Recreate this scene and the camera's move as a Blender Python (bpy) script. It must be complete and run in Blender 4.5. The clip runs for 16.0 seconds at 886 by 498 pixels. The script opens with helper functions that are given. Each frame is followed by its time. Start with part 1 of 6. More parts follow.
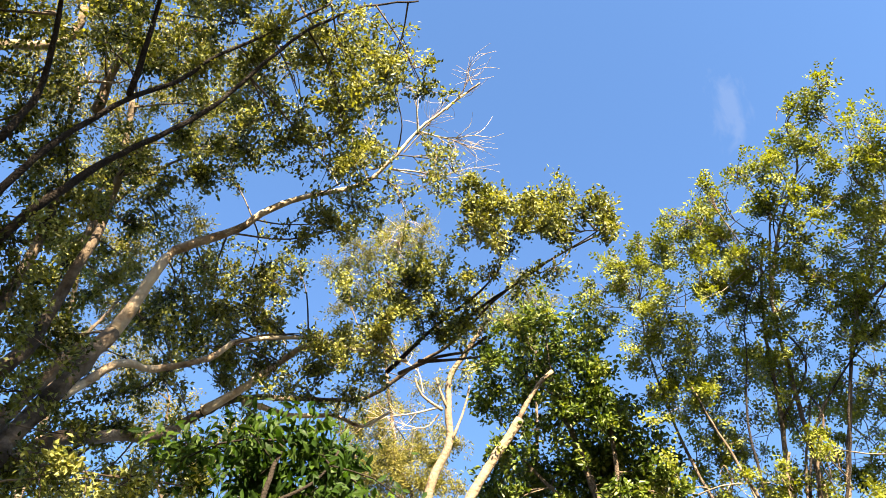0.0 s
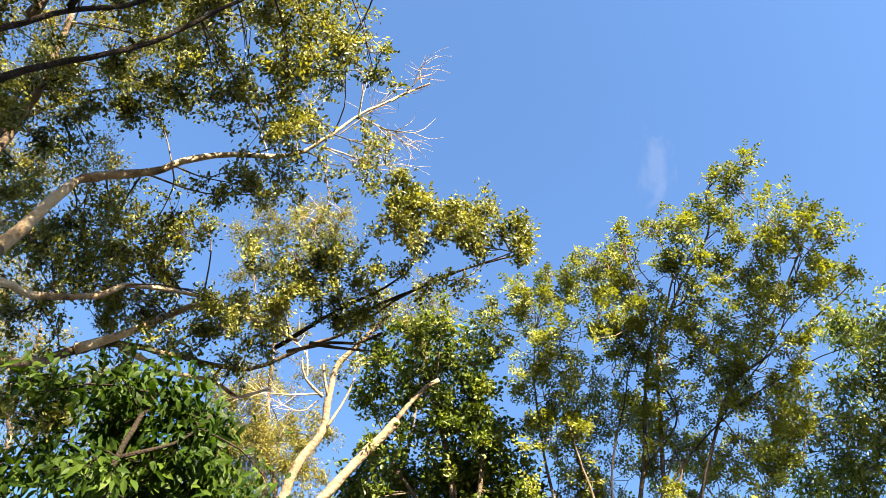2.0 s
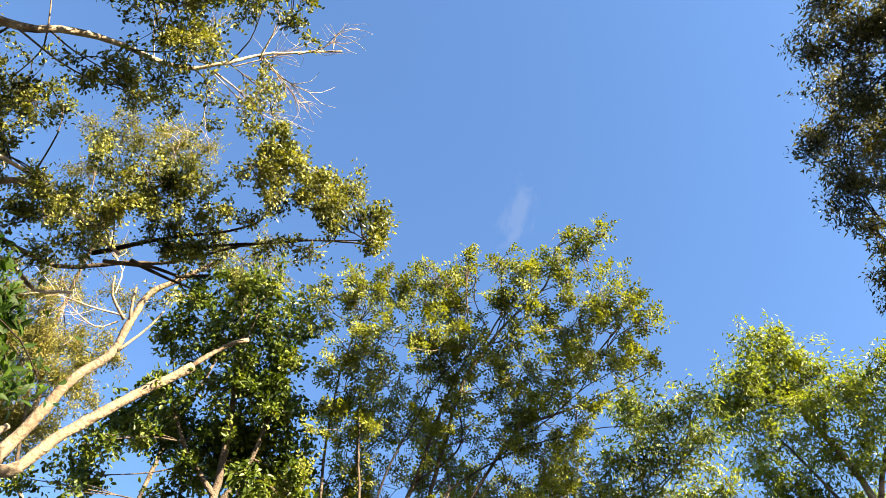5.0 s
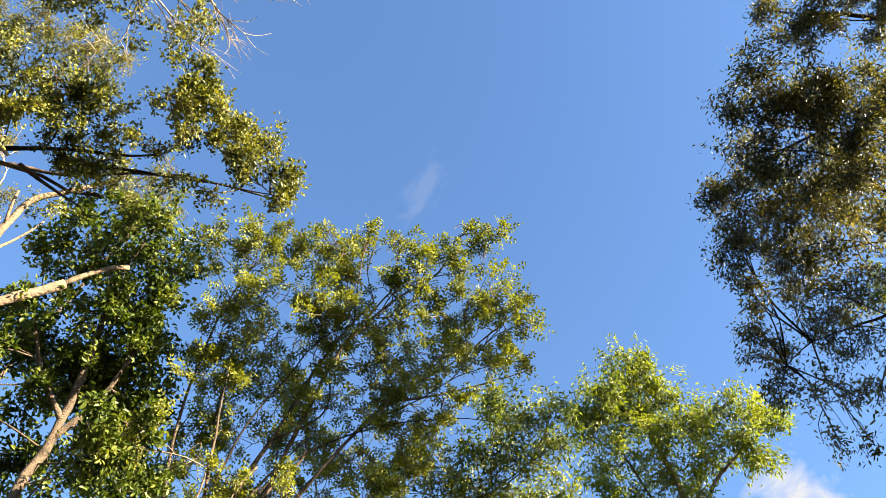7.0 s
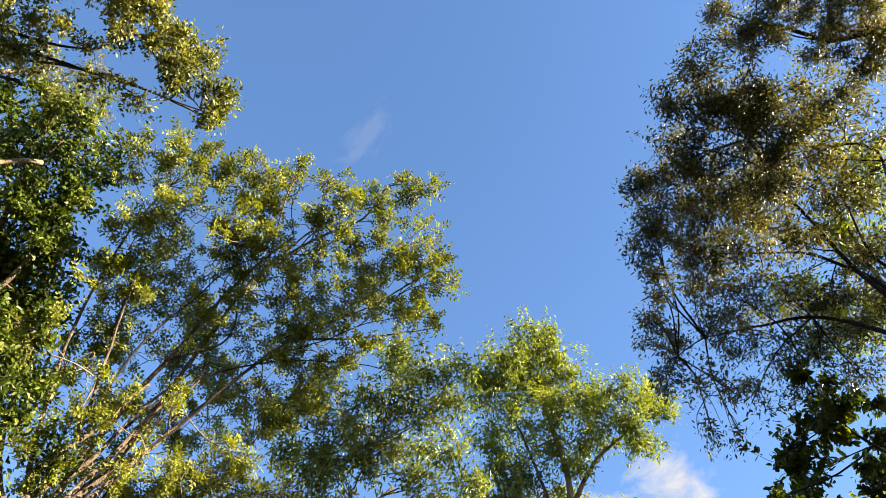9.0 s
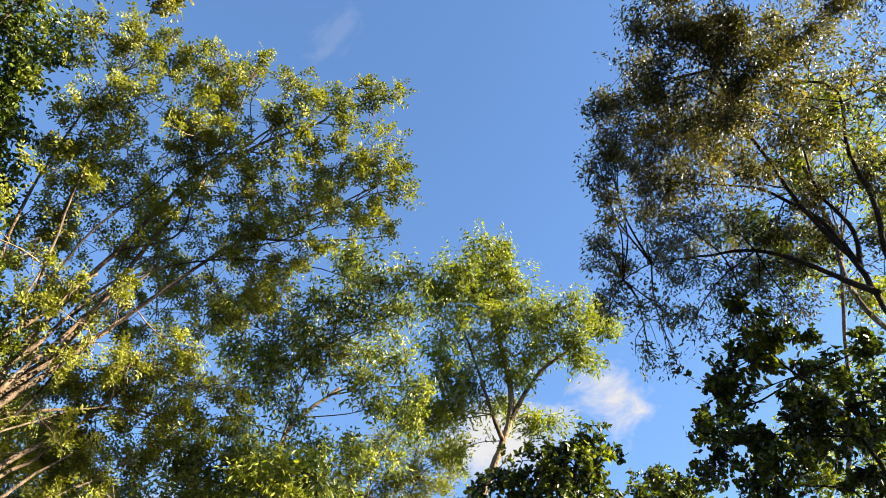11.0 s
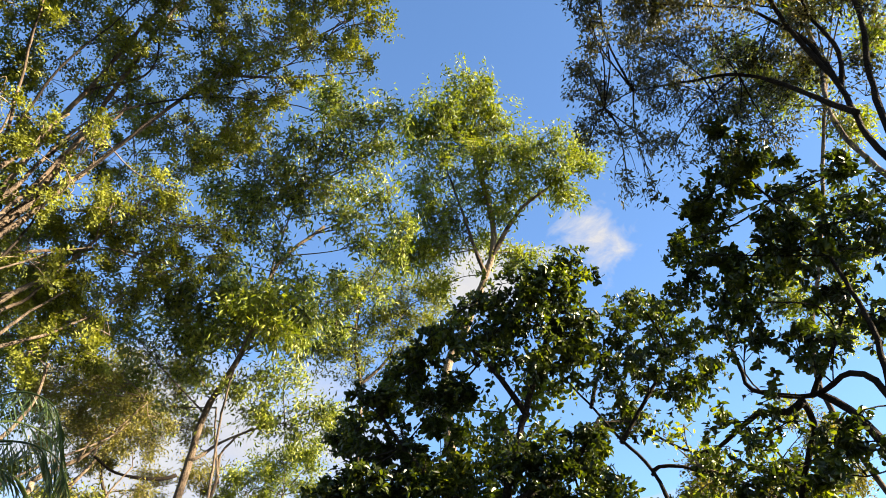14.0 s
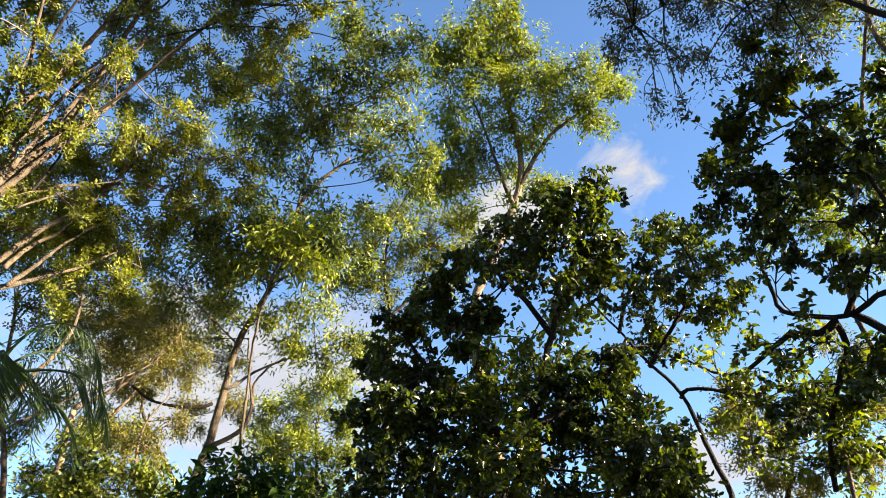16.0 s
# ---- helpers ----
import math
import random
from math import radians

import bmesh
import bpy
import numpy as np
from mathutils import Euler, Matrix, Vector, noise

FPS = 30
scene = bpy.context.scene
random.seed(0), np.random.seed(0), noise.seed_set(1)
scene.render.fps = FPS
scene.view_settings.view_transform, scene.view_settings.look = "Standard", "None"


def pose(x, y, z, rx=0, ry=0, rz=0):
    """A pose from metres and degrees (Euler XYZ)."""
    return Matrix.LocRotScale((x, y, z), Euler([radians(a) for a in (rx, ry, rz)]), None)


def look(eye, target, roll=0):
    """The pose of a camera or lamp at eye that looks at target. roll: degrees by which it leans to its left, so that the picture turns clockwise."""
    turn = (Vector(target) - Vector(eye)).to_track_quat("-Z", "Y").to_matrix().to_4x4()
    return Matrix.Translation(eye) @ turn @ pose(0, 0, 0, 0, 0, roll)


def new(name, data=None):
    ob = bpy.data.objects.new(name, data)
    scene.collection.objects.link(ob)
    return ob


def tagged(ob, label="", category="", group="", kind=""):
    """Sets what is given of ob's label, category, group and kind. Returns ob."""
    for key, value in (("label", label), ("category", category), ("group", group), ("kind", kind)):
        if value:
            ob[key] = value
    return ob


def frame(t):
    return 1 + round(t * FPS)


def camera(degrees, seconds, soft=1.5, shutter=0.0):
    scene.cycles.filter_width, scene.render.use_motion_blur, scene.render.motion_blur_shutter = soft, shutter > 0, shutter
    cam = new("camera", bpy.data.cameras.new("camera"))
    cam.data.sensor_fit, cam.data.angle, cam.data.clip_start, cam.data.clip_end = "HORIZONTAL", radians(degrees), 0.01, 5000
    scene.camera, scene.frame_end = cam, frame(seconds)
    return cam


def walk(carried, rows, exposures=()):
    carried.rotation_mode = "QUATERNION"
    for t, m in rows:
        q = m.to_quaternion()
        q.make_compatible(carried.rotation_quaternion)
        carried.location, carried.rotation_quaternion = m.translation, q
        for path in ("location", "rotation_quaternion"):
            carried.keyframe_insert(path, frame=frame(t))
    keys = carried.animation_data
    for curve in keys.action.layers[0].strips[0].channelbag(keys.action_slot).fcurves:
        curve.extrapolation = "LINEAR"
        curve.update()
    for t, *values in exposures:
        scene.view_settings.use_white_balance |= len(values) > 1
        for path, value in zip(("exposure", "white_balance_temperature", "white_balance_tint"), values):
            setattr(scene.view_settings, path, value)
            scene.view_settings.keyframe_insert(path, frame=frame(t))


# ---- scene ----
# ---- camera: a hand-held pan, looking up between the crowns ----
cam = camera(59.1, 16.0, soft=0.25)
walk(cam, [
    (0.0, pose(0.039, 0.040, 1.690, 149.73, 0.74, 50.32)),
    (0.5, pose(0.042, 0.053, 1.703, 149.87, 0.36, 48.74)),
    (1.0, pose(0.031, 0.050, 1.696, 150.12, 0.56, 45.54)),
    (1.5, pose(0.002, 0.026, 1.651, 150.18, 0.87, 41.12)),
    (2.0, pose(-0.022, 0.050, 1.670, 149.74, 0.14, 36.50)),
    (2.5, pose(-0.035, 0.063, 1.650, 149.35, -0.72, 32.01)),
    (3.0, pose(-0.054, 0.081, 1.668, 149.22, -0.84, 28.86)),
    (3.5, pose(-0.062, 0.071, 1.633, 149.45, -0.69, 25.90)),
    (4.0, pose(-0.079, 0.078, 1.623, 149.55, -0.65, 22.66)),
    (4.5, pose(-0.084, 0.080, 1.607, 149.67, -0.38, 18.27)),
    (4.7, pose(-0.085, 0.091, 1.602, 149.61, -0.24, 16.64)),
    (6.8, pose(-0.158, -0.090, 1.617, 147.45, 0.29, 1.56)),
    (7.0, pose(-0.141, -0.090, 1.630, 147.08, 0.25, 0.39)),
    (7.5, pose(-0.124, -0.083, 1.616, 145.81, 0.07, -3.18)),
    (8.0, pose(-0.096, -0.078, 1.609, 144.98, -0.60, -6.91)),
    (8.5, pose(-0.065, -0.071, 1.594, 144.64, -0.44, -8.50)),
    (9.0, pose(-0.043, -0.063, 1.594, 143.83, -0.58, -9.86)),
    (9.2, pose(-0.032, -0.066, 1.601, 143.44, -0.48, -10.32)),
    (11.3, pose(0.029, -0.092, 1.619, 136.10, -0.90, -14.97)),
    (11.5, pose(0.030, -0.084, 1.607, 135.41, -0.84, -15.06)),
    (12.0, pose(0.046, -0.063, 1.586, 133.87, -0.38, -14.92)),
    (12.5, pose(0.061, -0.049, 1.572, 132.36, 0.10, -14.57)),
    (13.0, pose(0.072, -0.047, 1.543, 129.84, 0.21, -14.70)),
    (13.5, pose(0.095, -0.022, 1.531, 127.36, 0.36, -14.78)),
    (14.0, pose(0.088, -0.011, 1.516, 125.84, 0.67, -14.84)),
    (14.5, pose(0.103, 0.038, 1.512, 124.50, 0.97, -14.89)),
    (15.0, pose(0.135, 0.039, 1.499, 122.91, 1.34, -14.58)),
    (15.5, pose(0.146, 0.052, 1.487, 122.05, 1.12, -13.57)),
    (16.0, pose(0.161, 0.100, 1.473, 121.14, 0.22, -12.56)),
], exposures=[(0.0, 3.58), (4.0, 3.48), (7.0, 3.28), (12.0, 3.15), (16.0, 3.08)])

# ---- sky and sun ----
SUN_AZ, SUN_EL = 114.0, 23.0
world = bpy.data.worlds.new("sky")
scene.world = world
world.use_nodes = True
wn = world.node_tree
sky = wn.nodes.new("ShaderNodeTexSky")
sky.sky_type = 'NISHITA'
sky.sun_disc = False
sky.sun_elevation, sky.sun_rotation = radians(SUN_EL), radians(SUN_AZ)
sky.altitude, sky.air_density, sky.dust_density, sky.ozone_density = 200, 0.75, 0.2, 2.0
wn.nodes["Background"].inputs["Strength"].default_value = 0.05
clear = wn.nodes.new("ShaderNodeHueSaturation")
clear.inputs["Saturation"].default_value = 1.08
wn.links.new(sky.outputs[0], clear.inputs["Color"])
wn.links.new(clear.outputs[0], wn.nodes["Background"].inputs["Color"])
sun = new("sun", bpy.data.lights.new("sun", 'SUN'))
sun.data.energy, sun.data.angle, sun.data.color = 5.0, radians(0.6), (1.0, 0.84, 0.58)
sun_way = Vector((math.sin(radians(SUN_AZ)) * math.cos(radians(SUN_EL)), math.cos(radians(SUN_AZ)) * math.cos(radians(SUN_EL)), math.sin(radians(SUN_EL))))
sun.matrix_world = look(sun_way * 60, (0, 0, 0))


# ---- materials ----
def nodes_of(name):
    m = bpy.data.materials.new(name)
    m.use_nodes = True
    nt = m.node_tree
    return m, nt, nt.nodes["Principled BSDF"], nt.nodes["Material Output"]


def ramp(nt, src, stops):
    r = nt.nodes.new("ShaderNodeValToRGB")
    e = r.color_ramp.elements
    while len(e) < len(stops):
        e.new(0.5)
    for k, (p, c) in enumerate(stops):
        e[k].position, e[k].color = p, (*c, 1)
    nt.links.new(src, r.inputs[0])
    return r.outputs[0]


def noise_tex(nt, scale, detail=4, rough=0.6, coords=None):
    n = nt.nodes.new("ShaderNodeTexNoise")
    n.inputs["Scale"].default_value, n.inputs["Detail"].default_value, n.inputs["Roughness"].default_value = scale, detail, rough
    if coords is not None:
        nt.links.new(coords, n.inputs["Vector"])
    return n


def math_node(nt, op, a, b):
    n = nt.nodes.new("ShaderNodeMath")
    n.operation = op
    for k, v in enumerate((a, b)):
        if isinstance(v, (int, float)):
            n.inputs[k].default_value = v
        else:
            nt.links.new(v, n.inputs[k])
    return n.outputs[0]


def mix_rgb(nt, fac, a, b, kind='MIX'):
    n = nt.nodes.new("ShaderNodeMix")
    n.data_type, n.blend_type = 'RGBA', kind
    for k, v in ((0, fac), (6, a), (7, b)):
        if isinstance(v, (int, float)):
            n.inputs[k].default_value = v
        elif isinstance(v, tuple):
            n.inputs[k].default_value = (*v, 1)
        else:
            nt.links.new(v, n.inputs[k])
    return n.outputs[2]


def leaf_material(name, stops, through_colour, thin=0.3, gloss=0.45, sheen=0.25, clump=1.7):
    """Leaves: sprays take a tint of their own, spread wide to paint in lit and shaded clumps; each blade differs a
    little; light shines through the blade.
    """
    m, nt, bsdf, out = nodes_of(name)
    geo = nt.nodes.new("ShaderNodeNewGeometry")
    tex = nt.nodes.new("ShaderNodeTexCoord")
    broad = noise_tex(nt, clump, 2, 0.6, tex.outputs["Object"])
    fine = noise_tex(nt, 45, 2, 0.5, tex.outputs["Object"])
    info = nt.nodes.new("ShaderNodeObjectInfo")
    one = math_node(nt, 'FRACT', math_node(nt, 'ADD', geo.outputs["Random Per Island"], info.outputs["Random"]), 0)
    pick = math_node(nt, 'ADD', math_node(nt, 'MULTIPLY', one, 0.62), math_node(nt, 'MULTIPLY', broad.outputs[0], 1.6))
    pick = math_node(nt, 'SUBTRACT', pick, 0.61)
    col = ramp(nt, pick, stops)
    col = mix_rgb(nt, math_node(nt, 'MULTIPLY', fine.outputs[0], 0.3), col, (0.02, 0.03, 0.006))
    nt.links.new(col, bsdf.inputs["Base Color"])
    bsdf.inputs["Roughness"].default_value = gloss
    bsdf.inputs["Specular IOR Level"].default_value = sheen
    tr = nt.nodes.new("ShaderNodeBsdfTranslucent")
    nt.links.new(mix_rgb(nt, 1.0, col, through_colour, 'MULTIPLY'), tr.inputs["Color"])
    mix = nt.nodes.new("ShaderNodeMixShader")
    mix.inputs[0].default_value = thin
    nt.links.new(bsdf.outputs[0], mix.inputs[1])
    nt.links.new(tr.outputs[0], mix.inputs[2])
    nt.links.new(mix.outputs[0], out.inputs["Surface"])
    return m


def bark_material(name, pale, mid, dark, scale=5.0, patch=(0.42, 0.56)):
    """Bark: flaking patches over a paler layer, lengthwise cracks and small knots."""
    m, nt, bsdf, out = nodes_of(name)
    tex = nt.nodes.new("ShaderNodeTexCoord")
    flake = noise_tex(nt, scale, 6, 0.65, tex.outputs["Object"])
    grain = noise_tex(nt, scale * 9, 5, 0.7, tex.outputs["Object"])
    crack = nt.nodes.new("ShaderNodeTexVoronoi")
    crack.feature = 'DISTANCE_TO_EDGE'
    crack.inputs["Scale"].default_value = scale * 5
    nt.links.new(tex.outputs["Object"], crack.inputs["Vector"])
    col = ramp(nt, flake.outputs[0], [(patch[0] - 0.12, dark), (patch[0], mid), (patch[1], pale)])
    col = mix_rgb(nt, math_node(nt, 'MULTIPLY', grain.outputs[0], 0.55), col, dark)
    nt.links.new(col, bsdf.inputs["Base Color"])
    bsdf.inputs["Roughness"].default_value = 0.9
    bsdf.inputs["Specular IOR Level"].default_value = 0.12
    bump = nt.nodes.new("ShaderNodeBump")
    bump.inputs["Strength"].default_value, bump.inputs["Distance"].default_value = 0.9, 0.04
    height = math_node(nt, 'ADD', flake.outputs[0], math_node(nt, 'ADD', math_node(nt, 'MULTIPLY', grain.outputs[0], 0.5), math_node(nt, 'MULTIPLY', crack.outputs[0], 0.6)))
    nt.links.new(height, bump.inputs["Height"])
    nt.links.new(bump.outputs[0], bsdf.inputs["Normal"])
    return m


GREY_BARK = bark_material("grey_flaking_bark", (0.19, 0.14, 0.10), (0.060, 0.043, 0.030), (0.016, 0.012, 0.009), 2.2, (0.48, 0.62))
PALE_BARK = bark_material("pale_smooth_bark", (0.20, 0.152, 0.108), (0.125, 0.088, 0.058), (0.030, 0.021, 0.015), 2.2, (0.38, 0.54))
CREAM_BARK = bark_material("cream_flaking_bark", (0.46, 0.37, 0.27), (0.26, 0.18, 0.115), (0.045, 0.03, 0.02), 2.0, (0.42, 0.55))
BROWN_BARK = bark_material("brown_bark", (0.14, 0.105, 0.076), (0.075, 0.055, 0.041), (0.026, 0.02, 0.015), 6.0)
# near-black: the shade on overhung limbs is put into the bark colour
SHADED_BARK = bark_material("shaded_bark", (0.026, 0.019, 0.014), (0.016, 0.012, 0.009), (0.008, 0.006, 0.005), 6.0)

LEAF_GUM = leaf_material("small_glossy_leaf", [(0.0, (0.008, 0.011, 0.003)), (0.33, (0.046, 0.053, 0.009)), (0.6, (0.150, 0.156, 0.032)), (1.0, (0.260, 0.248, 0.085))], (1.6, 1.5, 0.4), 0.3, 0.42, 0.15)
LEAF_BROAD = leaf_material("broad_green_leaf", [(0.0, (0.007, 0.012, 0.003)), (0.35, (0.029, 0.048, 0.005)), (0.62, (0.084, 0.109, 0.016)), (1.0, (0.182, 0.191, 0.049))], (1.6, 1.6, 0.4), 0.32, 0.40, 0.15)
LEAF_DROOP = leaf_material("drooping_dark_leaf", [(0.0, (0.005, 0.014, 0.002)), (0.5, (0.017, 0.036, 0.005)), (1.0, (0.047, 0.076, 0.008))], (1.5, 1.7, 0.5), 0.35, 0.5, 0.08)
LEAF_FEATHER = leaf_material("feathery_leaf", [(0.0, (0.014, 0.017, 0.003)), (0.33, (0.078, 0.086, 0.014)), (0.6, (0.153, 0.164, 0.023)), (1.0, (0.202, 0.205, 0.035))], (1.6, 1.6, 0.35), 0.32, 0.5, 0.1, 1.3)
LEAF_LIME = leaf_material("yellow_green_leaf", [(0.0, (0.028, 0.037, 0.004)), (0.4, (0.110, 0.137, 0.013)), (0.7, (0.179, 0.206, 0.021)), (1.0, (0.253, 0.259, 0.044))], (1.6, 1.6, 0.4), 0.36, 0.45, 0.2, 1.2)
LEAF_GLINT = leaf_material("glinting_narrow_leaf", [(0.0, (0.009, 0.015, 0.004)), (0.33, (0.058, 0.078, 0.011)), (0.6, (0.173, 0.201, 0.033)), (1.0, (0.326, 0.314, 0.085))], (1.6, 1.7, 0.4), 0.32, 0.38, 0.2)
LEAF_HAZE = leaf_material("olive_distant_leaf", [(0.0, (0.064, 0.061, 0.016)), (0.5, (0.119, 0.108, 0.022)), (1.0, (0.195, 0.161, 0.038))], (1.4, 1.4, 0.6), 0.38, 0.5, 0.15)
LEAF_WILLOW = leaf_material("narrow_grey_leaf", [(0.0, (0.008, 0.009, 0.003)), (0.4, (0.038, 0.039, 0.013)), (0.7, (0.112, 0.104, 0.034)), (1.0, (0.259, 0.215, 0.077))], (1.6, 1.5, 0.5), 0.28, 0.40, 0.2)
# leaf colour lowered to hold the shade that lies over the right-hand crowns
LEAF_SHADE = leaf_material("leathery_shaded_leaf", [(0.0, (0.007, 0.009, 0.002)), (0.45, (0.021, 0.031, 0.004)), (0.7, (0.056, 0.072, 0.007)), (1.0, (0.128, 0.136, 0.012))], (1.9, 2.0, 0.4), 0.38, 0.34, 0.4)
LEAF_PALM = leaf_material("palm_leaflet", [(0.0, (0.015, 0.032, 0.010)), (0.6, (0.038, 0.062, 0.016)), (1.0, (0.080, 0.10, 0.03))], (1.5, 1.6, 0.7), 0.3, 0.42)


# ---- tree building ----
RNG = np.random.default_rng(11)


def mesh_of(name, verts, faces, mat, parent, smooth=False, label="", kind=""):
    """One mesh object from arrays of corners and of equal-sided faces, under its thing."""
    verts, faces = np.asarray(verts, np.float32), np.asarray(faces, np.int32)
    me = bpy.data.meshes.new(name)
    me.vertices.add(len(verts))
    me.vertices.foreach_set("co", verts.ravel())
    n, k = faces.shape
    me.loops.add(n * k)
    me.loops.foreach_set("vertex_index", faces.ravel())
    me.polygons.add(n)
    me.polygons.foreach_set("loop_start", np.arange(0, n * k, k, dtype=np.int32))
    me.polygons.foreach_set("use_smooth", np.full(n, smooth))
    me.update(calc_edges=True)
    me.materials.append(mat)
    ob = new(name, me)
    ob.parent = parent
    return tagged(ob, label, "", "", kind)


def unit(v):
    return v / np.maximum(np.linalg.norm(v, axis=-1, keepdims=True), 1e-9)


def smooth_path(points, step):
    """A rounded line through a few control points."""
    p = np.asarray(points, float)
    p = np.vstack([2 * p[0] - p[1], p, 2 * p[-1] - p[-2]])
    out = []
    for a, b, c, d in zip(p[:-3], p[1:-2], p[2:-1], p[3:]):
        n = max(2, int(np.linalg.norm(c - b) / step))
        t = np.linspace(0, 1, n, endpoint=False)[:, None]
        out.append(0.5 * (2 * b + (c - a) * t + (2 * a - 5 * b + 4 * c - d) * t ** 2 + (3 * b - a - 3 * c + d) * t ** 3))
    return np.vstack([*out, p[-2:-1]])


def tube(path, radii, sides):
    """Corners and four-sided faces of a tapering tube with a slightly knotty skin and a closed tip."""
    n = len(path)
    way = unit(np.gradient(path, axis=0))
    ref = np.array([0.31, 0.17, 0.93]) if abs(way[:, 2]).mean() < 0.8 else np.array([0.93, 0.31, 0.17])
    u = unit(np.cross(way, ref))
    v = np.cross(way, u)
    a = np.arange(sides) * 2 * np.pi / sides
    lump = 1 + (RNG.normal(0, 0.05, (n, sides)) if sides > 5 else 0)
    ring = path[:, None] + (np.asarray(radii)[:, None] * lump)[..., None] * (np.cos(a)[None, :, None] * u[:, None] + np.sin(a)[None, :, None] * v[:, None])
    i, j = np.meshgrid(np.arange(n - 1), np.arange(sides), indexing='ij')
    k = (j + 1) % sides
    faces = np.stack([i * sides + j, i * sides + k, (i + 1) * sides + k, (i + 1) * sides + j], -1).reshape(-1, 4)
    return ring.reshape(-1, 3), faces


def join(pieces):
    verts, faces, o = [], [], 0
    for v, f in pieces:
        verts.append(v)
        faces.append(f + o)
        o += len(v)
    return np.vstack(verts), np.vstack(faces)


# blade shapes: along +x, up is +z, length 1
def blade(width, rows, curl=0.12, fold=0.14):
    """An ovate leaf blade of two halves folded along its midrib, in strips of four-sided faces."""
    t = np.linspace(0, 1, rows + 1)
    w = width * 0.5 * np.sin(np.pi * t ** 0.8) ** 0.85
    w[0], w[-1] = width * 0.05, width * 0.02
    mid = np.c_[t, np.zeros_like(t), -curl * t ** 2]
    left = np.c_[t, w, -curl * t ** 2 + fold * w]
    right = np.c_[t, -w, -curl * t ** 2 + fold * w]
    v = np.vstack([mid, left, right])
    n = rows + 1
    f = [(i, i + 1, n + i + 1, n + i) for i in range(rows)] + [(i + 1, i, 2 * n + i, 2 * n + i + 1) for i in range(rows)]
    return v, np.array(f)


def pinnate(pairs, leaflet, width):
    """A feather-like leaf: pairs of narrow leaflets along a drooping stalk."""
    v, f = [], []
    for k in range(pairs):
        x = 0.15 + 0.85 * k / (pairs - 1)
        size = leaflet * (1 - 0.45 * abs(2 * k / (pairs - 1) - 0.8))
        z = -0.18 * x ** 2
        for side in (1, -1):
            o = len(v)
            tip = np.array([x + 0.45 * size, side * size, z - 0.06])
            mid = np.array([x + 0.22 * size, side * size * 0.5, z])
            v += [(x, 0, z), tuple(mid + (width / 2, 0, 0.01)), tuple(tip), tuple(mid - (width / 2, 0, -0.01))]
            f.append((o, o + 1, o + 2, o + 3))
    return np.array(v), np.array(f)


def oval(width, fold=0.2):
    """A small rounded leaf of two halves folded along the midrib."""
    w = width / 2
    return np.array([(0, 0, 0), (1, 0, -0.08), (0.7, w * 0.85, fold * w), (0.25, w * 0.9, fold * w), (0.25, -w * 0.9, fold * w), (0.7, -w * 0.85, fold * w)]), np.array([(0, 1, 2, 3), (1, 0, 4, 5)])


def kite(width, fold=0.25):
    """A very small leaf: one bent four-sided blade."""
    w = width / 2
    return np.array([(0, 0, 0), (0.42, w, fold * w), (1, 0, -0.06), (0.42, -w, fold * w)]), np.array([(0, 1, 2, 3)])


SMALL, NARROW = kite(0.56), kite(0.34)
OVAL, LONG = oval(0.55, 0.3), blade(0.40, 3, 0.25)
BROAD = blade(0.46, 3)
STRIP = blade(0.055, 3, 0.3, 0.2)
FEATHER = pinnate(3, 0.52, 0.32)


def area_of(shape):
    """The leaf area of a blade shape of length 1."""
    v, f = shape
    q = v[f]
    return 0.5 * np.linalg.norm(np.cross(q[:, 2] - q[:, 0], q[:, 3] - q[:, 1]), axis=1).sum()


def place_blades(shape, at, along, up, size):
    """All the blades of a crown at once: each at its point, along its way, with its face turned up."""
    sv, sf = shape
    x = unit(along)
    y = unit(np.cross(up, x))
    z = np.cross(x, y)
    v = at[:, None] + size[:, None, None] * (sv[None, :, 0:1] * x[:, None] + sv[None, :, 1:2] * y[:, None] + sv[None, :, 2:3] * z[:, None])
    f = sf[None] + (np.arange(len(at)) * len(sv))[:, None, None]
    return v.reshape(-1, 3), f.reshape(-1, sf.shape[1])


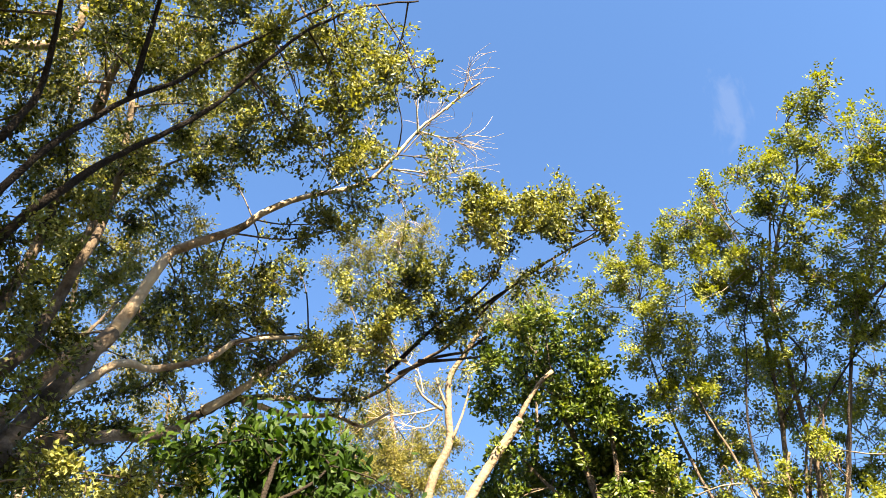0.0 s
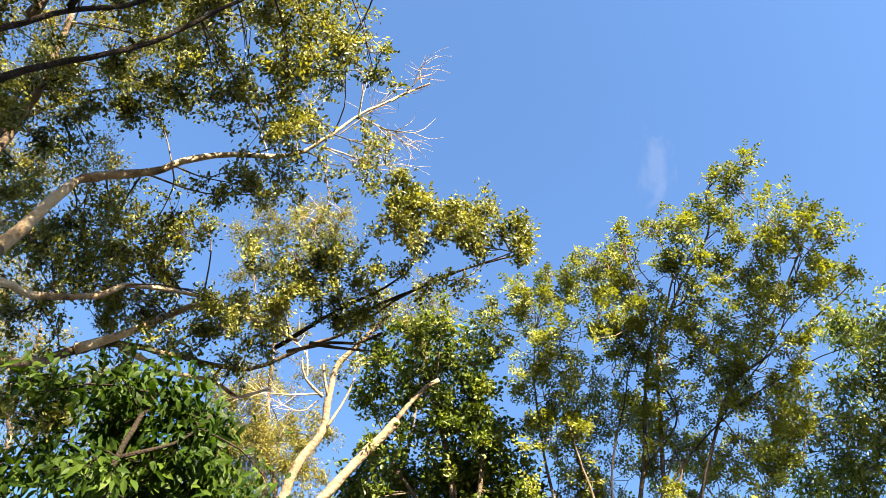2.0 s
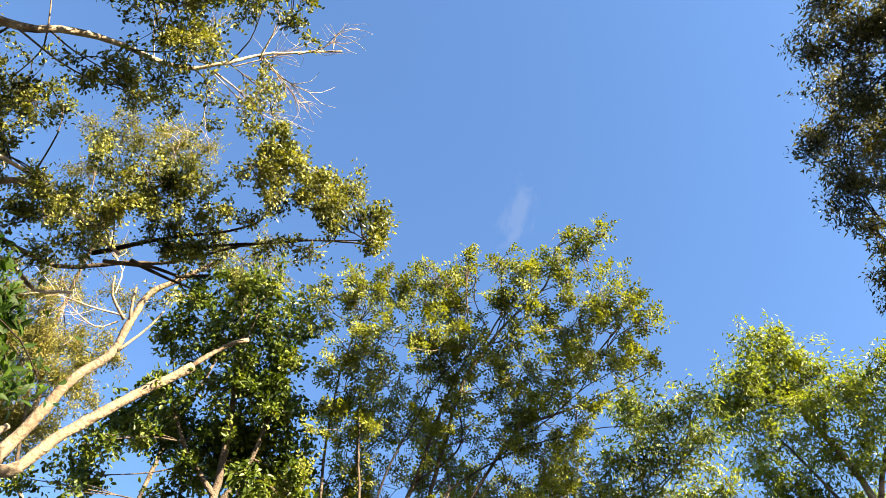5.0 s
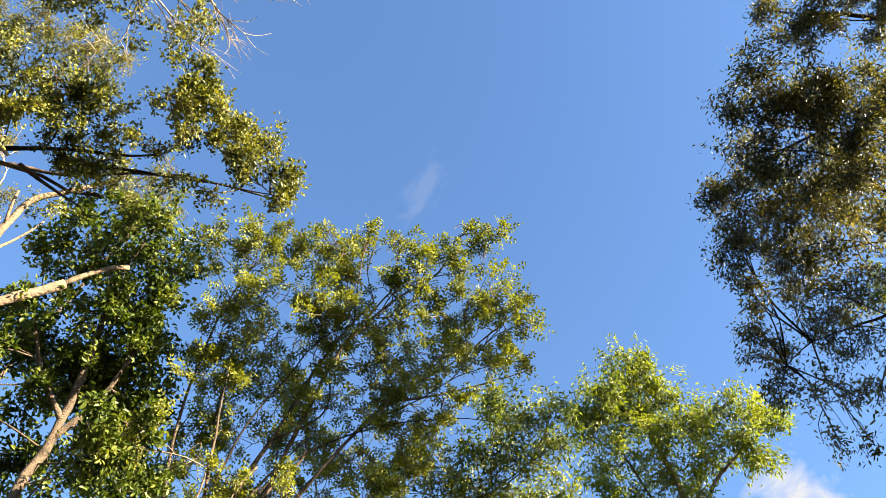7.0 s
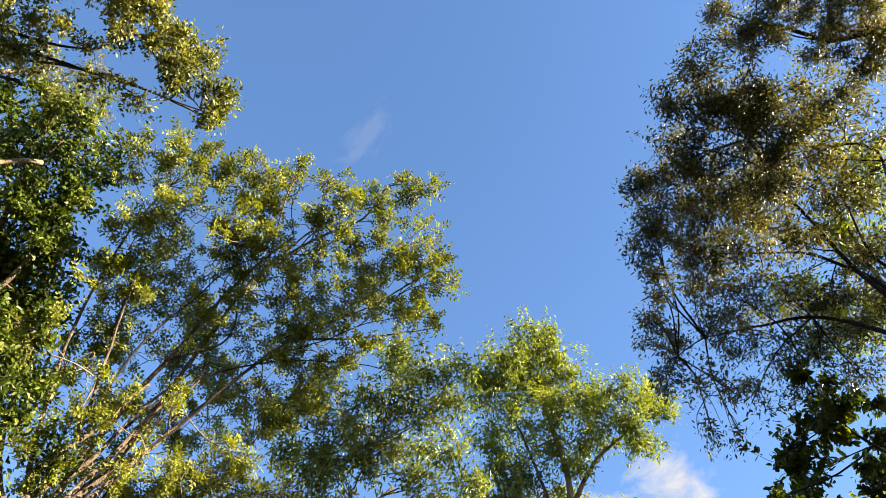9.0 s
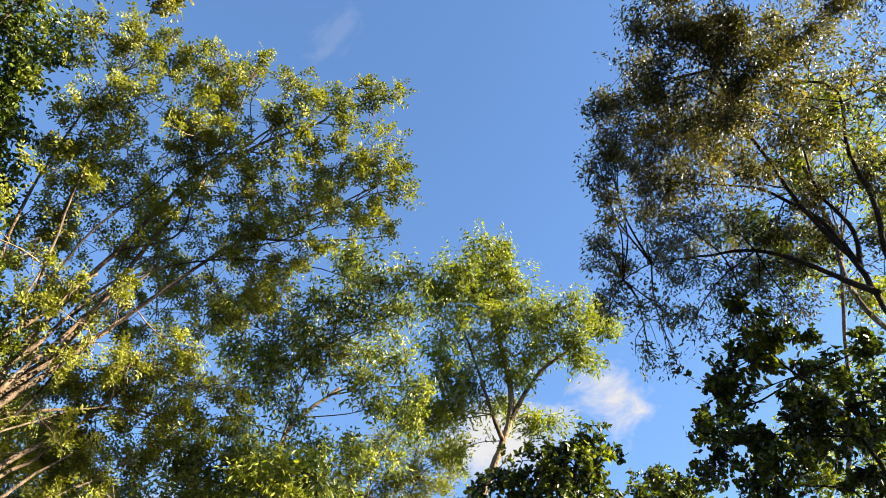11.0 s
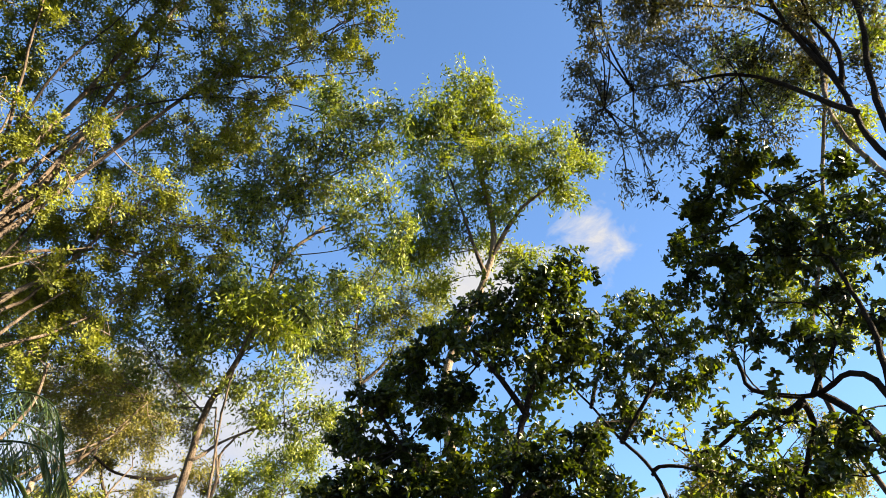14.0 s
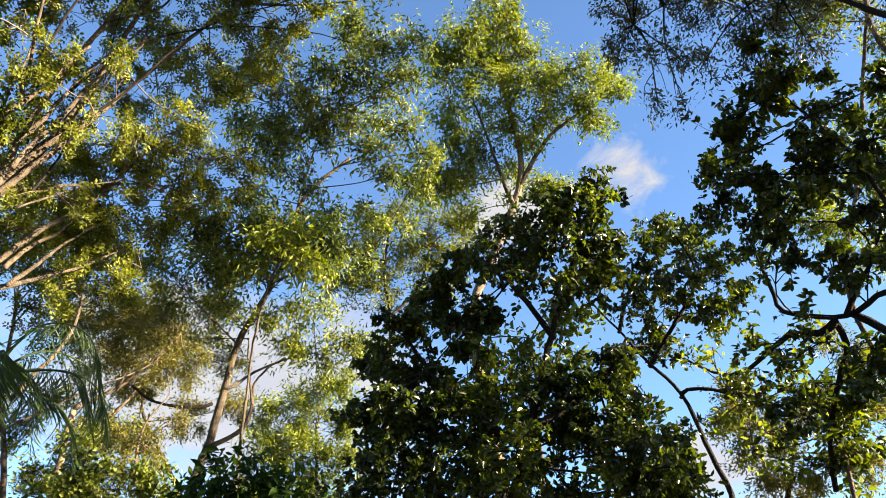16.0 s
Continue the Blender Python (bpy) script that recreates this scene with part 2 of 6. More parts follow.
class Tree:
    """A tree under an Empty at its foot: trunk and limbs as parts, fine twigs and leaves as joined parts."""

    def __init__(self, name, foot, label, bark, leaf, shape, size, droop=0.0, cover=1.5, spray=11, group="", twig_bark=None, tuft=0.8, flat=0.9, long=2.6, whorl=False, bulk=0.29, twig=0.004):
        self.root = tagged(new(name), label, "tree", group)
        self.root.location = foot
        self.foot = np.array(foot, float)
        self.bark, self.leaf, self.shape, self.size = bark, leaf, shape, size
        self.droop, self.cover, self.spray, self.twig_bark, self.tuft, self.flat, self.long, self.whorl, self.bulk, self.twig = droop, cover, spray, twig_bark or bark, tuft, flat, long, whorl, bulk, twig
        self.bones, self.twigs, self.leaves = [], [], []

    def limb(self, name, points, r0, r1, label="", bark=None, taper=1.25):
        path = smooth_path(points, 0.12)
        n = len(path)
        wob = np.cumsum(RNG.normal(0, 0.006, (n, 3)), axis=0)
        path = path + wob - np.linspace(0, 1, n)[:, None] * wob[-1]
        t = np.linspace(0, 1, n)
        radii = (r1 + (r0 - r1) * (1 - t) ** taper) * (1 + RNG.normal(0, 0.035, n))
        if name == "trunk" and path[0, 2] < 0.3:
            radii = radii * (1 + 0.7 * np.exp(-np.maximum(path[:, 2], 0) / 0.35))
        path, radii = np.vstack([path[:1], path, path[-1:]]), np.r_[0.001, radii, 0.001]
        path[0] -= unit(path[2] - path[1]) * radii[1] * 0.4
        path[-1] += unit(path[-2] - path[-3]) * radii[-2] * 0.4
        v, f = tube(path, radii, 14 if r0 > 0.05 else 8)
        mesh_of(name, v - self.foot, f, bark or self.bark, self.root, True, label)
        self.bones.append(path[::3])
        return self

    def bare(self, points, r0, r1, forks=6, spread=0.5):
        """A leafless branch with fine side twigs."""
        path = smooth_path(points, 0.1)
        self.twigs.append(tube(path, np.linspace(r0, r1, len(path)), 5))
        for _ in range(forks):
            a = path[RNG.integers(len(path) // 3, len(path))]
            way = unit(path[-1] - path[0] + RNG.normal(0, 0.75, 3) * np.linalg.norm(path[-1] - path[0]))
            q = np.array([a, a + way * spread * 0.5 + RNG.normal(0, 0.05, 3), a + way * spread])
            self.twigs.append(tube(smooth_path(q, 0.1), np.linspace(r1, 0.002, len(smooth_path(q, 0.1))), 3))
        self.flush(0, CREAM_BARK)
        return self

    def crown(self, lobes, density=1.0, size=1.0, singly=0):
        """Leafy masses (x, y, z, radius): a branchlet from the nearest limb, twigs to all sides, a spray of leaves on each."""
        bones = np.vstack(self.bones)
        self.twigs, self.leaves = [], []
        for x, y, z, r in lobes:
            c = np.array([x, y, z])
            near = bones[np.argmin((np.linalg.norm(bones - c, axis=1) + 0.35 * np.maximum(bones[:, 2] - z, 0)) * RNG.uniform(0.88, 1.15, len(bones)))]
            gap = np.linalg.norm(c - near)
            knee = (near + c) / 2 + RNG.normal(0, 0.08 * gap, 3) + (0, 0, 0.06 * gap)
            stem = smooth_path([near, knee, c + unit(c - near) * r * 0.4], 0.15)
            thick = min(0.004 + 0.005 * gap + 0.007 * r, 0.017)
            self.twigs.append(tube(stem, np.linspace(thick, 0.005, len(stem)), 5))
            blade_size = self.size * size
            n = int(self.cover * density * math.pi * r * r / (blade_size ** 2 * area_of(self.shape)))
            tips = max(4, n // self.spray)
            heads = int(np.clip(0.9 * (r / 0.16) ** 1.6, 4, 16))
            way = unit(RNG.normal(0, 1, (heads, 3)))
            head = c + way * (0.78 * r * (RNG.uniform(0, 1, heads) ** 0.4 + np.abs(RNG.normal(0, 0.1, heads))))[:, None] * (1, 1, self.flat)
            which = RNG.integers(0, heads, tips)
            bulk = RNG.uniform(0.5, 1.5, heads) * np.clip(self.bulk * r, 0.07, 0.24)
            stretch = RNG.uniform(0.55, 1.5, (heads, 3)) * (1, 1, 0.8)
            tip = head[which] + np.clip(RNG.normal(0, 1, (tips, 3)), -1.9, 1.9) * (bulk[:, None] * stretch)[which]
            forks = [stem[len(stem) // 2:]]
            for b in head:
                a = stem[RNG.integers(len(stem) // 2, len(stem))]
                sub = smooth_path([a, (a + b) / 2 + RNG.normal(0, 0.1 * r, 3) + (0, 0, 0.04), b], 0.06)
                self.twigs.append(tube(sub, np.linspace(max(thick * 0.5, self.twig * 1.4), self.twig * 0.7, len(sub)), 4))
                forks.append(sub)
            forks = np.vstack(forks)
            back = forks[np.argmin(np.linalg.norm(forks[None] - tip[:, None], axis=2), axis=1)]
            for k in range(min(tips, 30)):
                m = (back[k] + tip[k]) / 2 + RNG.normal(0, 0.05 * r, 3)
                self.twigs.append(tube(np.array([back[k], m, tip[k]]), (self.twig, self.twig * 0.7, self.twig * 0.4), 3))
            k = RNG.integers(0, tips, n)
            out_way = unit(tip[k] - back[k] + RNG.normal(0, 0.01, (n, 3)))
            if self.whorl:
                side = unit(np.cross(out_way, RNG.normal(0, 1, (n, 3))))
                at = tip[k] - out_way * (RNG.uniform(0, 1, n) ** 2 * self.long * blade_size)[:, None] + RNG.normal(0, 0.12 * blade_size, (n, 3))
                along = unit(side * 0.9 + out_way * 0.5 + RNG.normal(0, 0.2, (n, 3)) + np.array([0, 0, -self.droop]))
                up = unit(out_way * 0.7 + RNG.normal(0, 0.35, (n, 3)) + np.array([0.25, -0.1, 0.5]))
            else:
                length = np.maximum(self.long * blade_size, 0.5 * np.linalg.norm(tip[k] - back[k], axis=1))
                at = tip[k] - out_way * (RNG.uniform(0, 1, n) * length)[:, None] + np.clip(RNG.normal(0, 1, (n, 3)), -2, 2) * self.tuft * blade_size
                along = unit(out_way * 0.6 + RNG.normal(0, 0.6, (n, 3)) + np.array([0, 0, -self.droop]))
                up = unit(RNG.normal(0, 0.75, (n, 3)) + np.array([0.6, -0.25, 0.4]))
            self.leaves.append((at, along, up, blade_size * RNG.uniform(0.65, 1.25, n)))
        self.flush(singly)
        return self

    def flush(self, singly=0, bark=None):
        """The fine growth of one bough, as two joined parts."""
        if self.twigs:
            v, f = join(self.twigs)
            mesh_of("branchlet", v - self.foot, f, bark or self.twig_bark, self.root, True, "", "stuff")
        if self.leaves:
            at, along, up, size = (np.concatenate(a) for a in zip(*self.leaves))
            if singly:
                pick = np.argsort(np.linalg.norm(at - np.array([0, 0, 1.6]), axis=1))
                self.single_leaves(at[pick[:singly]], along[pick[:singly]], up[pick[:singly]], size[pick[:singly]])
                at, along, up, size = at[pick[singly:]], along[pick[singly:]], up[pick[singly:]], size[pick[singly:]]
            v, f = place_blades(self.shape, at, along, up, size)
            mesh_of("foliage", v - self.foot, f, self.leaf, self.root, False, "", "stuff")
        self.twigs, self.leaves = [], []

    def single_leaves(self, at, along, up, size):
        """Large leaves one by one, on one shared blade."""
        first = None
        for p, a, u, s in zip(at - self.foot, along, up, size):
            if first is None:
                first = mesh_of("leaf", *self.shape, self.leaf, self.root)
                ob = first
            else:
                ob = new("leaf", first.data)
                ob.parent = self.root
            x = Vector(a).normalized()
            y = Vector(u).cross(x).normalized()
            z = x.cross(y)
            ob.matrix_local = Matrix.Translation(p) @ Matrix((x, y, z)).transposed().to_4x4() @ Matrix.Scale(s, 4)


def palm(name, foot, heart, label, fronds, reach):
    """A feather palm: ringed trunk and arching fronds, each with its own rows of hanging leaflets."""
    root = tagged(new(name), label, "palm tree")
    root.location = foot
    foot, heart = np.array(foot, float), np.array(heart, float)
    path = smooth_path([foot - (0, 0, 0.1), foot + (heart - foot) * 0.5 + (0.15, 0, 0), heart], 0.1)
    ring = 1 + 0.05 * (np.arange(len(path)) % 3 == 0)
    v, f = tube(path, 0.13 * ring, 10)
    mesh_of("trunk", v - foot, f, BROWN_BARK, root, True)
    for k in range(fronds):
        a = k * 2.4 + RNG.normal(0, 0.2)
        lift = RNG.uniform(0.1, 1.1)
        out_way = np.array([math.cos(a), math.sin(a), 0])
        rib = smooth_path([heart, heart + out_way * reach * 0.35 + (0, 0, lift * 0.45 * reach), heart + out_way * reach * 0.75 + (0, 0, lift * 0.4 * reach - 0.1), heart + out_way * reach * 0.95 + (0, 0, lift * 0.3 * reach - 0.45 * reach)], 0.05)
        v, f = tube(rib, np.linspace(0.02, 0.004, len(rib)), 5)
        frond = mesh_of("frond", v - foot, f, LEAF_PALM, root, True)
        n = len(rib)
        t = np.tile(np.linspace(0.12, 1, 44), 2)
        side = np.repeat([1.0, -1.0], 44)
        at = rib[(t * (n - 1)).astype(int)]
        way = unit(np.gradient(rib, axis=0))[(t * (n - 1)).astype(int)]
        across = unit(np.cross(way, np.array([0, 0, 1.0]))) * side[:, None]
        along = unit(across * 0.6 + way * 0.45 + np.array([0, 0, -0.75]) + RNG.normal(0, 0.12, (88, 3)))
        size = 0.22 * reach * (0.35 + np.sin(np.pi * np.clip(t, 0, 1)) ** 0.6) * RNG.uniform(0.85, 1.1, 88)
        v, f = place_blades(STRIP, at, along, unit(way + RNG.normal(0, 0.2, (88, 3))), size)
        mesh_of("foliage", v - foot, f, LEAF_PALM, frond, False, "", "stuff")


# ---- ground ----
def ground_material():
    m, nt, bsdf, out = nodes_of("shaded_litter_ground")
    tex = nt.nodes.new("ShaderNodeTexCoord")
    a, b = noise_tex(nt, 0.35, 6, 0.65, tex.outputs["Object"]), noise_tex(nt, 14, 4, 0.7, tex.outputs["Object"])
    # litter tones darkened in place of floor shade, so less light bounces up
    col = ramp(nt, a.outputs[0], [(0.35, (0.018, 0.024, 0.008)), (0.5, (0.034, 0.028, 0.015)), (0.65, (0.05, 0.037, 0.02))])
    nt.links.new(mix_rgb(nt, math_node(nt, 'MULTIPLY', b.outputs[0], 0.7), col, (0.03, 0.025, 0.012)), bsdf.inputs["Base Color"])
    bsdf.inputs["Roughness"].default_value = 0.95
    bump = nt.nodes.new("ShaderNodeBump")
    nt.links.new(b.outputs[0], bump.inputs["Height"])
    nt.links.new(bump.outputs[0], bsdf.inputs["Normal"])
    return m


def make_ground():
    rings = [0, 1.5, 3, 5, 8, 12, 18, 26, 40, 70, 150, 500, 3000]
    v, f = [], []
    for r in rings:
        for k in range(32):
            a = 2 * math.pi * k / 32
            x, y = r * math.cos(a), r * math.sin(a)
            v.append((x, y, 0.10 * noise.noise((x * 0.2, y * 0.2, 0)) * (r < 200) - 0.03))
    for i in range(len(rings) - 1):
        for k in range(32):
            f.append((i * 32 + k, (i + 1) * 32 + k, (i + 1) * 32 + (k + 1) % 32, i * 32 + (k + 1) % 32))
    ob = mesh_of("ground", v, f, ground_material(), None, True)
    tagged(ob, "leaf-littered forest ground with thin grass", "ground", "", "structure")


make_ground()


# ---- clouds, far off ----
def cloud(centre, width, height, strength, thresh, scale, seed, label, roll=0):
    """A thin sheet of vapour far behind the trees, ragged at its rim; its glow replaces sunlight on it."""
    m, nt, bsdf, out = nodes_of("glowing_cloud")
    tex = nt.nodes.new("ShaderNodeTexCoord")
    shift = nt.nodes.new("ShaderNodeMapping")
    shift.inputs["Location"].default_value = (seed, seed * 0.7, 0)
    nt.links.new(tex.outputs["Object"], shift.inputs["Vector"])
    n = noise_tex(nt, scale, 8, 0.62, shift.outputs[0])
    n.inputs["Distortion"].default_value = 0.5
    dist = nt.nodes.new("ShaderNodeVectorMath")
    dist.operation = 'LENGTH'
    nt.links.new(tex.outputs["Object"], dist.inputs[0])
    rim = math_node(nt, 'SUBTRACT', 1.0, dist.outputs["Value"])
    a = math_node(nt, 'ADD', n.outputs[0], math_node(nt, 'MULTIPLY', rim, 0.55))
    alpha = ramp(nt, a, [(thresh, (0, 0, 0)), (min(thresh + 0.28, 1), (1, 1, 1))])
    em = nt.nodes.new("ShaderNodeEmission")
    nt.links.new(ramp(nt, n.outputs[0], [(0.3, (0.86, 0.86, 0.93)), (0.6, (1.0, 0.97, 0.94))]), em.inputs["Color"])
    em.inputs["Strength"].default_value = 0.1
    tr = nt.nodes.new("ShaderNodeBsdfTransparent")
    mix = nt.nodes.new("ShaderNodeMixShader")
    nt.links.new(math_node(nt, 'MULTIPLY', math_node(nt, 'MULTIPLY', alpha, strength), math_node(nt, 'LESS_THAN', dist.outputs["Value"], 1.0)), mix.inputs[0])
    nt.links.new(tr.outputs[0], mix.inputs[1])
    nt.links.new(em.outputs[0], mix.inputs[2])
    nt.links.new(mix.outputs[0], out.inputs["Surface"])
    g = 12
    v = [(-1 + 2 * i / g, -1 + 2 * j / g, 0) for j in range(g + 1) for i in range(g + 1)]
    v = [(x, y, -0.04 * (x * x + y * y)) for x, y, _ in v]
    f = [(j * (g + 1) + i, j * (g + 1) + i + 1, (j + 1) * (g + 1) + i + 1, (j + 1) * (g + 1) + i) for j in range(g) for i in range(g)]
    ob = mesh_of("cloud", v, f, m, None, True)
    tagged(ob, label, "cloud", "", "structure")
    ob.matrix_world = look(centre, (0, 0, 1.6), roll) @ Matrix.Diagonal((width / 2, height / 2, 40, 1))


cloud((-23.61, 429.15, 792.46), 52, 124, 0.1, 0.62, 1.6, 3.1, "thin white wisp of cloud in the blue sky", 25)
cloud((357.31, 637.55, 526.78), 150, 124, 0.95, 0.7, 1.3, 1.2, "small white puffy cloud in the blue sky")
cloud((236.14, 710.44, 501.05), 215, 150, 0.95, 0.62, 1.3, 5.2, "white cloud low behind the trees")
cloud((-42.78, 840.99, 319.36), 651, 338, 0.9, 0.6, 2.2, 7.7, "broad white cloud bank low behind the trees")
cloud((456.25, 742.23, 227.81), 273, 130, 0.9, 0.58, 1.8, 2.4, "white cloud low behind the trees")

# ---- trees ----

# limb barks carry painted light: cream where sunlit, darkened grey and near-black where shaded
gum = Tree("spreading_tree", (-5.89, -1.14, 0.00), "tall tree with pale flaking limbs and small glossy leaves", GREY_BARK, LEAF_GUM, SMALL, 0.056, cover=1.85, spray=46, flat=0.7, long=3.2, tuft=0.85, bulk=0.34, twig=0.005)
gum.limb("trunk", [(-5.89, -1.14, -0.10), (-5.83, -0.54, 2.74), (-5.75, 0.20, 5.97), (-5.85, 0.25, 6.49), (-5.74, 0.38, 7.21), (-5.52, 0.53, 7.96)], 0.13, 0.081)
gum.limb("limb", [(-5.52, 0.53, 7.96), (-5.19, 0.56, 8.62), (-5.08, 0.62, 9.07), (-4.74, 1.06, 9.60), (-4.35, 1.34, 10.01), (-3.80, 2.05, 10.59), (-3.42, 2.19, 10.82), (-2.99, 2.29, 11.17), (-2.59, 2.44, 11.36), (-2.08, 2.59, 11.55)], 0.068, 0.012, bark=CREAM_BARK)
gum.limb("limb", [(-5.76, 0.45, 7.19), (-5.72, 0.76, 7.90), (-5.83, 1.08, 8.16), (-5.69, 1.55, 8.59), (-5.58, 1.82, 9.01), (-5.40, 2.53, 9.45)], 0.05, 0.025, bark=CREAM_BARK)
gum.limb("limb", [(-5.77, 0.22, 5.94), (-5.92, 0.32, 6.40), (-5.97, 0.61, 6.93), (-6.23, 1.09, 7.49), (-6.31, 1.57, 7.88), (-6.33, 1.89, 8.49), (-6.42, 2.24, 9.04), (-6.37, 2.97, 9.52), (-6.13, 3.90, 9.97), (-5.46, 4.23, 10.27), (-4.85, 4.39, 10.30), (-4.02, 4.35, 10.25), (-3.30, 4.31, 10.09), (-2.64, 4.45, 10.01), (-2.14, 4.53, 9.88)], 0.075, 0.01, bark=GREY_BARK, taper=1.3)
gum.limb("limb", [(-5.52, 3.81, 9.89), (-4.97, 3.90, 10.06), (-4.60, 3.95, 10.11), (-3.78, 4.08, 10.20), (-3.35, 3.97, 10.19), (-3.09, 3.74, 10.27)], 0.035, 0.01, bark=SHADED_BARK)
gum.limb("limb", [(-4.29, 4.13, 10.06), (-3.58, 4.26, 10.07), (-2.84, 4.36, 10.05), (-2.21, 4.48, 9.93)], 0.024, 0.008, bark=SHADED_BARK)
gum.limb("limb", [(-5.43, 3.94, 9.88), (-4.93, 4.20, 9.93), (-4.67, 4.43, 9.95), (-4.33, 4.56, 10.06)], 0.03, 0.015)
gum.limb("limb", [(-6.27, 1.87, 8.42), (-6.00, 2.20, 8.83), (-5.78, 2.48, 9.32), (-5.58, 2.64, 9.54), (-5.34, 3.28, 9.73), (-5.12, 3.84, 9.75)], 0.055, 0.02, bark=CREAM_BARK)
gum.limb("limb", [(-6.26, 2.28, 8.86), (-6.29, 2.98, 9.13), (-6.19, 3.48, 9.41), (-6.12, 3.89, 9.41), (-5.91, 4.18, 9.70)], 0.045, 0.02, bark=CREAM_BARK)
gum.limb("limb", [(-5.03, 3.96, 9.76), (-4.52, 4.59, 9.86)], 0.03, 0.012)
gum.limb("limb", [(-4.81, -0.67, 6.69), (-4.54, -0.68, 7.20), (-4.12, -0.48, 7.79), (-3.87, -0.33, 8.19), (-3.40, 0.03, 8.80), (-3.05, 0.18, 9.18), (-2.55, 0.31, 9.57), (-2.21, 0.49, 9.88), (-1.91, 0.73, 10.14), (-1.58, 1.18, 10.47)], 0.043, 0.01, bark=SHADED_BARK)
gum.limb("limb", [(-4.44, -0.89, 6.99), (-4.03, -0.82, 7.69), (-3.78, -0.72, 8.21), (-3.54, -0.55, 8.60), (-3.37, -0.36, 8.92), (-3.06, -0.19, 9.28), (-2.66, 0.09, 9.65), (-2.35, 0.29, 9.95), (-2.12, 0.44, 10.11)], 0.036, 0.012, bark=SHADED_BARK)
gum.limb("limb", [(-3.56, -0.57, 8.58), (-3.18, -0.71, 8.86), (-2.84, -0.85, 9.10), (-2.57, -0.98, 9.18)], 0.034, 0.016, bark=SHADED_BARK)
gum.limb("limb", [(-4.01, -1.09, 7.54), (-3.77, -1.09, 7.93), (-3.53, -1.18, 8.17), (-3.11, -1.40, 8.46), (-2.87, -1.52, 8.54)], 0.036, 0.016, bark=SHADED_BARK)
gum.limb("limb", [(-4.42, -0.83, 9.46), (-4.07, -0.95, 9.75), (-3.72, -0.97, 10.03), (-3.48, -1.05, 10.23)], 0.06, 0.03, bark=PALE_BARK)
gum.limb("limb", [(-5.80, -0.21, 9.05), (-5.33, -0.25, 9.64), (-4.94, -0.41, 10.00), (-4.46, -0.70, 10.37)], 0.06, 0.03, bark=PALE_BARK)
gum.limb("limb", [(-5.67, -0.16, 6.40), (-5.58, -0.10, 6.95), (-5.47, -0.03, 7.35), (-5.34, -0.07, 7.88), (-5.15, -0.11, 8.42), (-5.01, -0.16, 8.89)], 0.08, 0.04)
gum.limb("limb", [(-5.42, -0.41, 6.67), (-5.27, -0.39, 7.25), (-5.13, -0.43, 7.65), (-5.08, -0.46, 7.95), (-4.83, -0.63, 8.63)], 0.065, 0.035)
gum.limb("stub", [(-5.65, 0.09, 6.27), (-5.66, 0.13, 6.57), (-5.50, 0.24, 7.03), (-5.31, 0.33, 7.36)], 0.07, 0.055)
gum.limb("limb", [(-4.55, -1.99, 9.16), (-4.40, -1.90, 9.51), (-4.31, -1.68, 9.73), (-4.09, -1.46, 10.00), (-3.83, -1.56, 10.22)], 0.06, 0.04, bark=PALE_BARK)
gum.bare([(-2.99, 2.29, 11.17), (-2.78, 2.10, 11.27), (-2.66, 1.98, 11.33)], 0.015, 0.006, 5, 0.4)
gum.bare([(-3.42, 2.19, 10.82), (-3.63, 2.08, 10.77), (-3.64, 1.90, 10.80)], 0.018, 0.006, 5, 0.4)
gum.bare([(-2.99, 2.29, 11.17), (-2.85, 2.65, 11.23), (-2.61, 2.94, 11.32)], 0.015, 0.005, 8, 0.4)
gum.bare([(-3.49, 2.25, 10.78), (-3.33, 2.57, 10.87), (-3.16, 3.00, 10.91)], 0.014, 0.005, 10, 0.4)
gum.bare([(-2.59, 2.44, 11.36), (-2.27, 2.46, 11.43), (-2.06, 2.38, 11.60)], 0.012, 0.004, 10, 0.45)
gum.bare([(-4.52, -1.02, 9.38), (-4.27, -1.11, 9.51), (-4.15, -0.97, 9.59)], 0.03, 0.015, 5, 0.4)
gum.bare([(-4.06, 2.60, 12.24), (-3.80, 3.14, 12.30), (-3.34, 3.59, 12.43)], 0.011, 0.004, 22, 0.42)
gum.bare([(-3.45, 2.64, 12.55), (-3.24, 3.01, 12.52), (-3.13, 3.41, 12.55)], 0.011, 0.004, 20, 0.4)
gum.bare([(-4.34, 2.41, 12.05), (-4.10, 2.11, 12.22), (-3.68, 2.04, 12.49)], 0.011, 0.004, 22, 0.42)
gum.bare([(-2.48, 2.88, 12.97), (-2.41, 2.75, 13.12), (-2.26, 2.70, 13.16)], 0.011, 0.004, 8, 0.25)
gum.bare([(-3.76, 2.62, 12.34), (-3.11, 2.69, 12.64), (-2.71, 2.68, 12.86)], 0.011, 0.004, 20, 0.4)
gum.bare([(-4.60, 2.11, 11.89), (-4.40, 1.65, 12.07), (-3.94, 1.58, 12.37)], 0.011, 0.004, 16, 0.4)
gum.bare([(-4.15, 2.78, 12.04), (-4.39, 3.19, 11.82), (-4.77, 3.29, 11.62)], 0.011, 0.004, 18, 0.4)
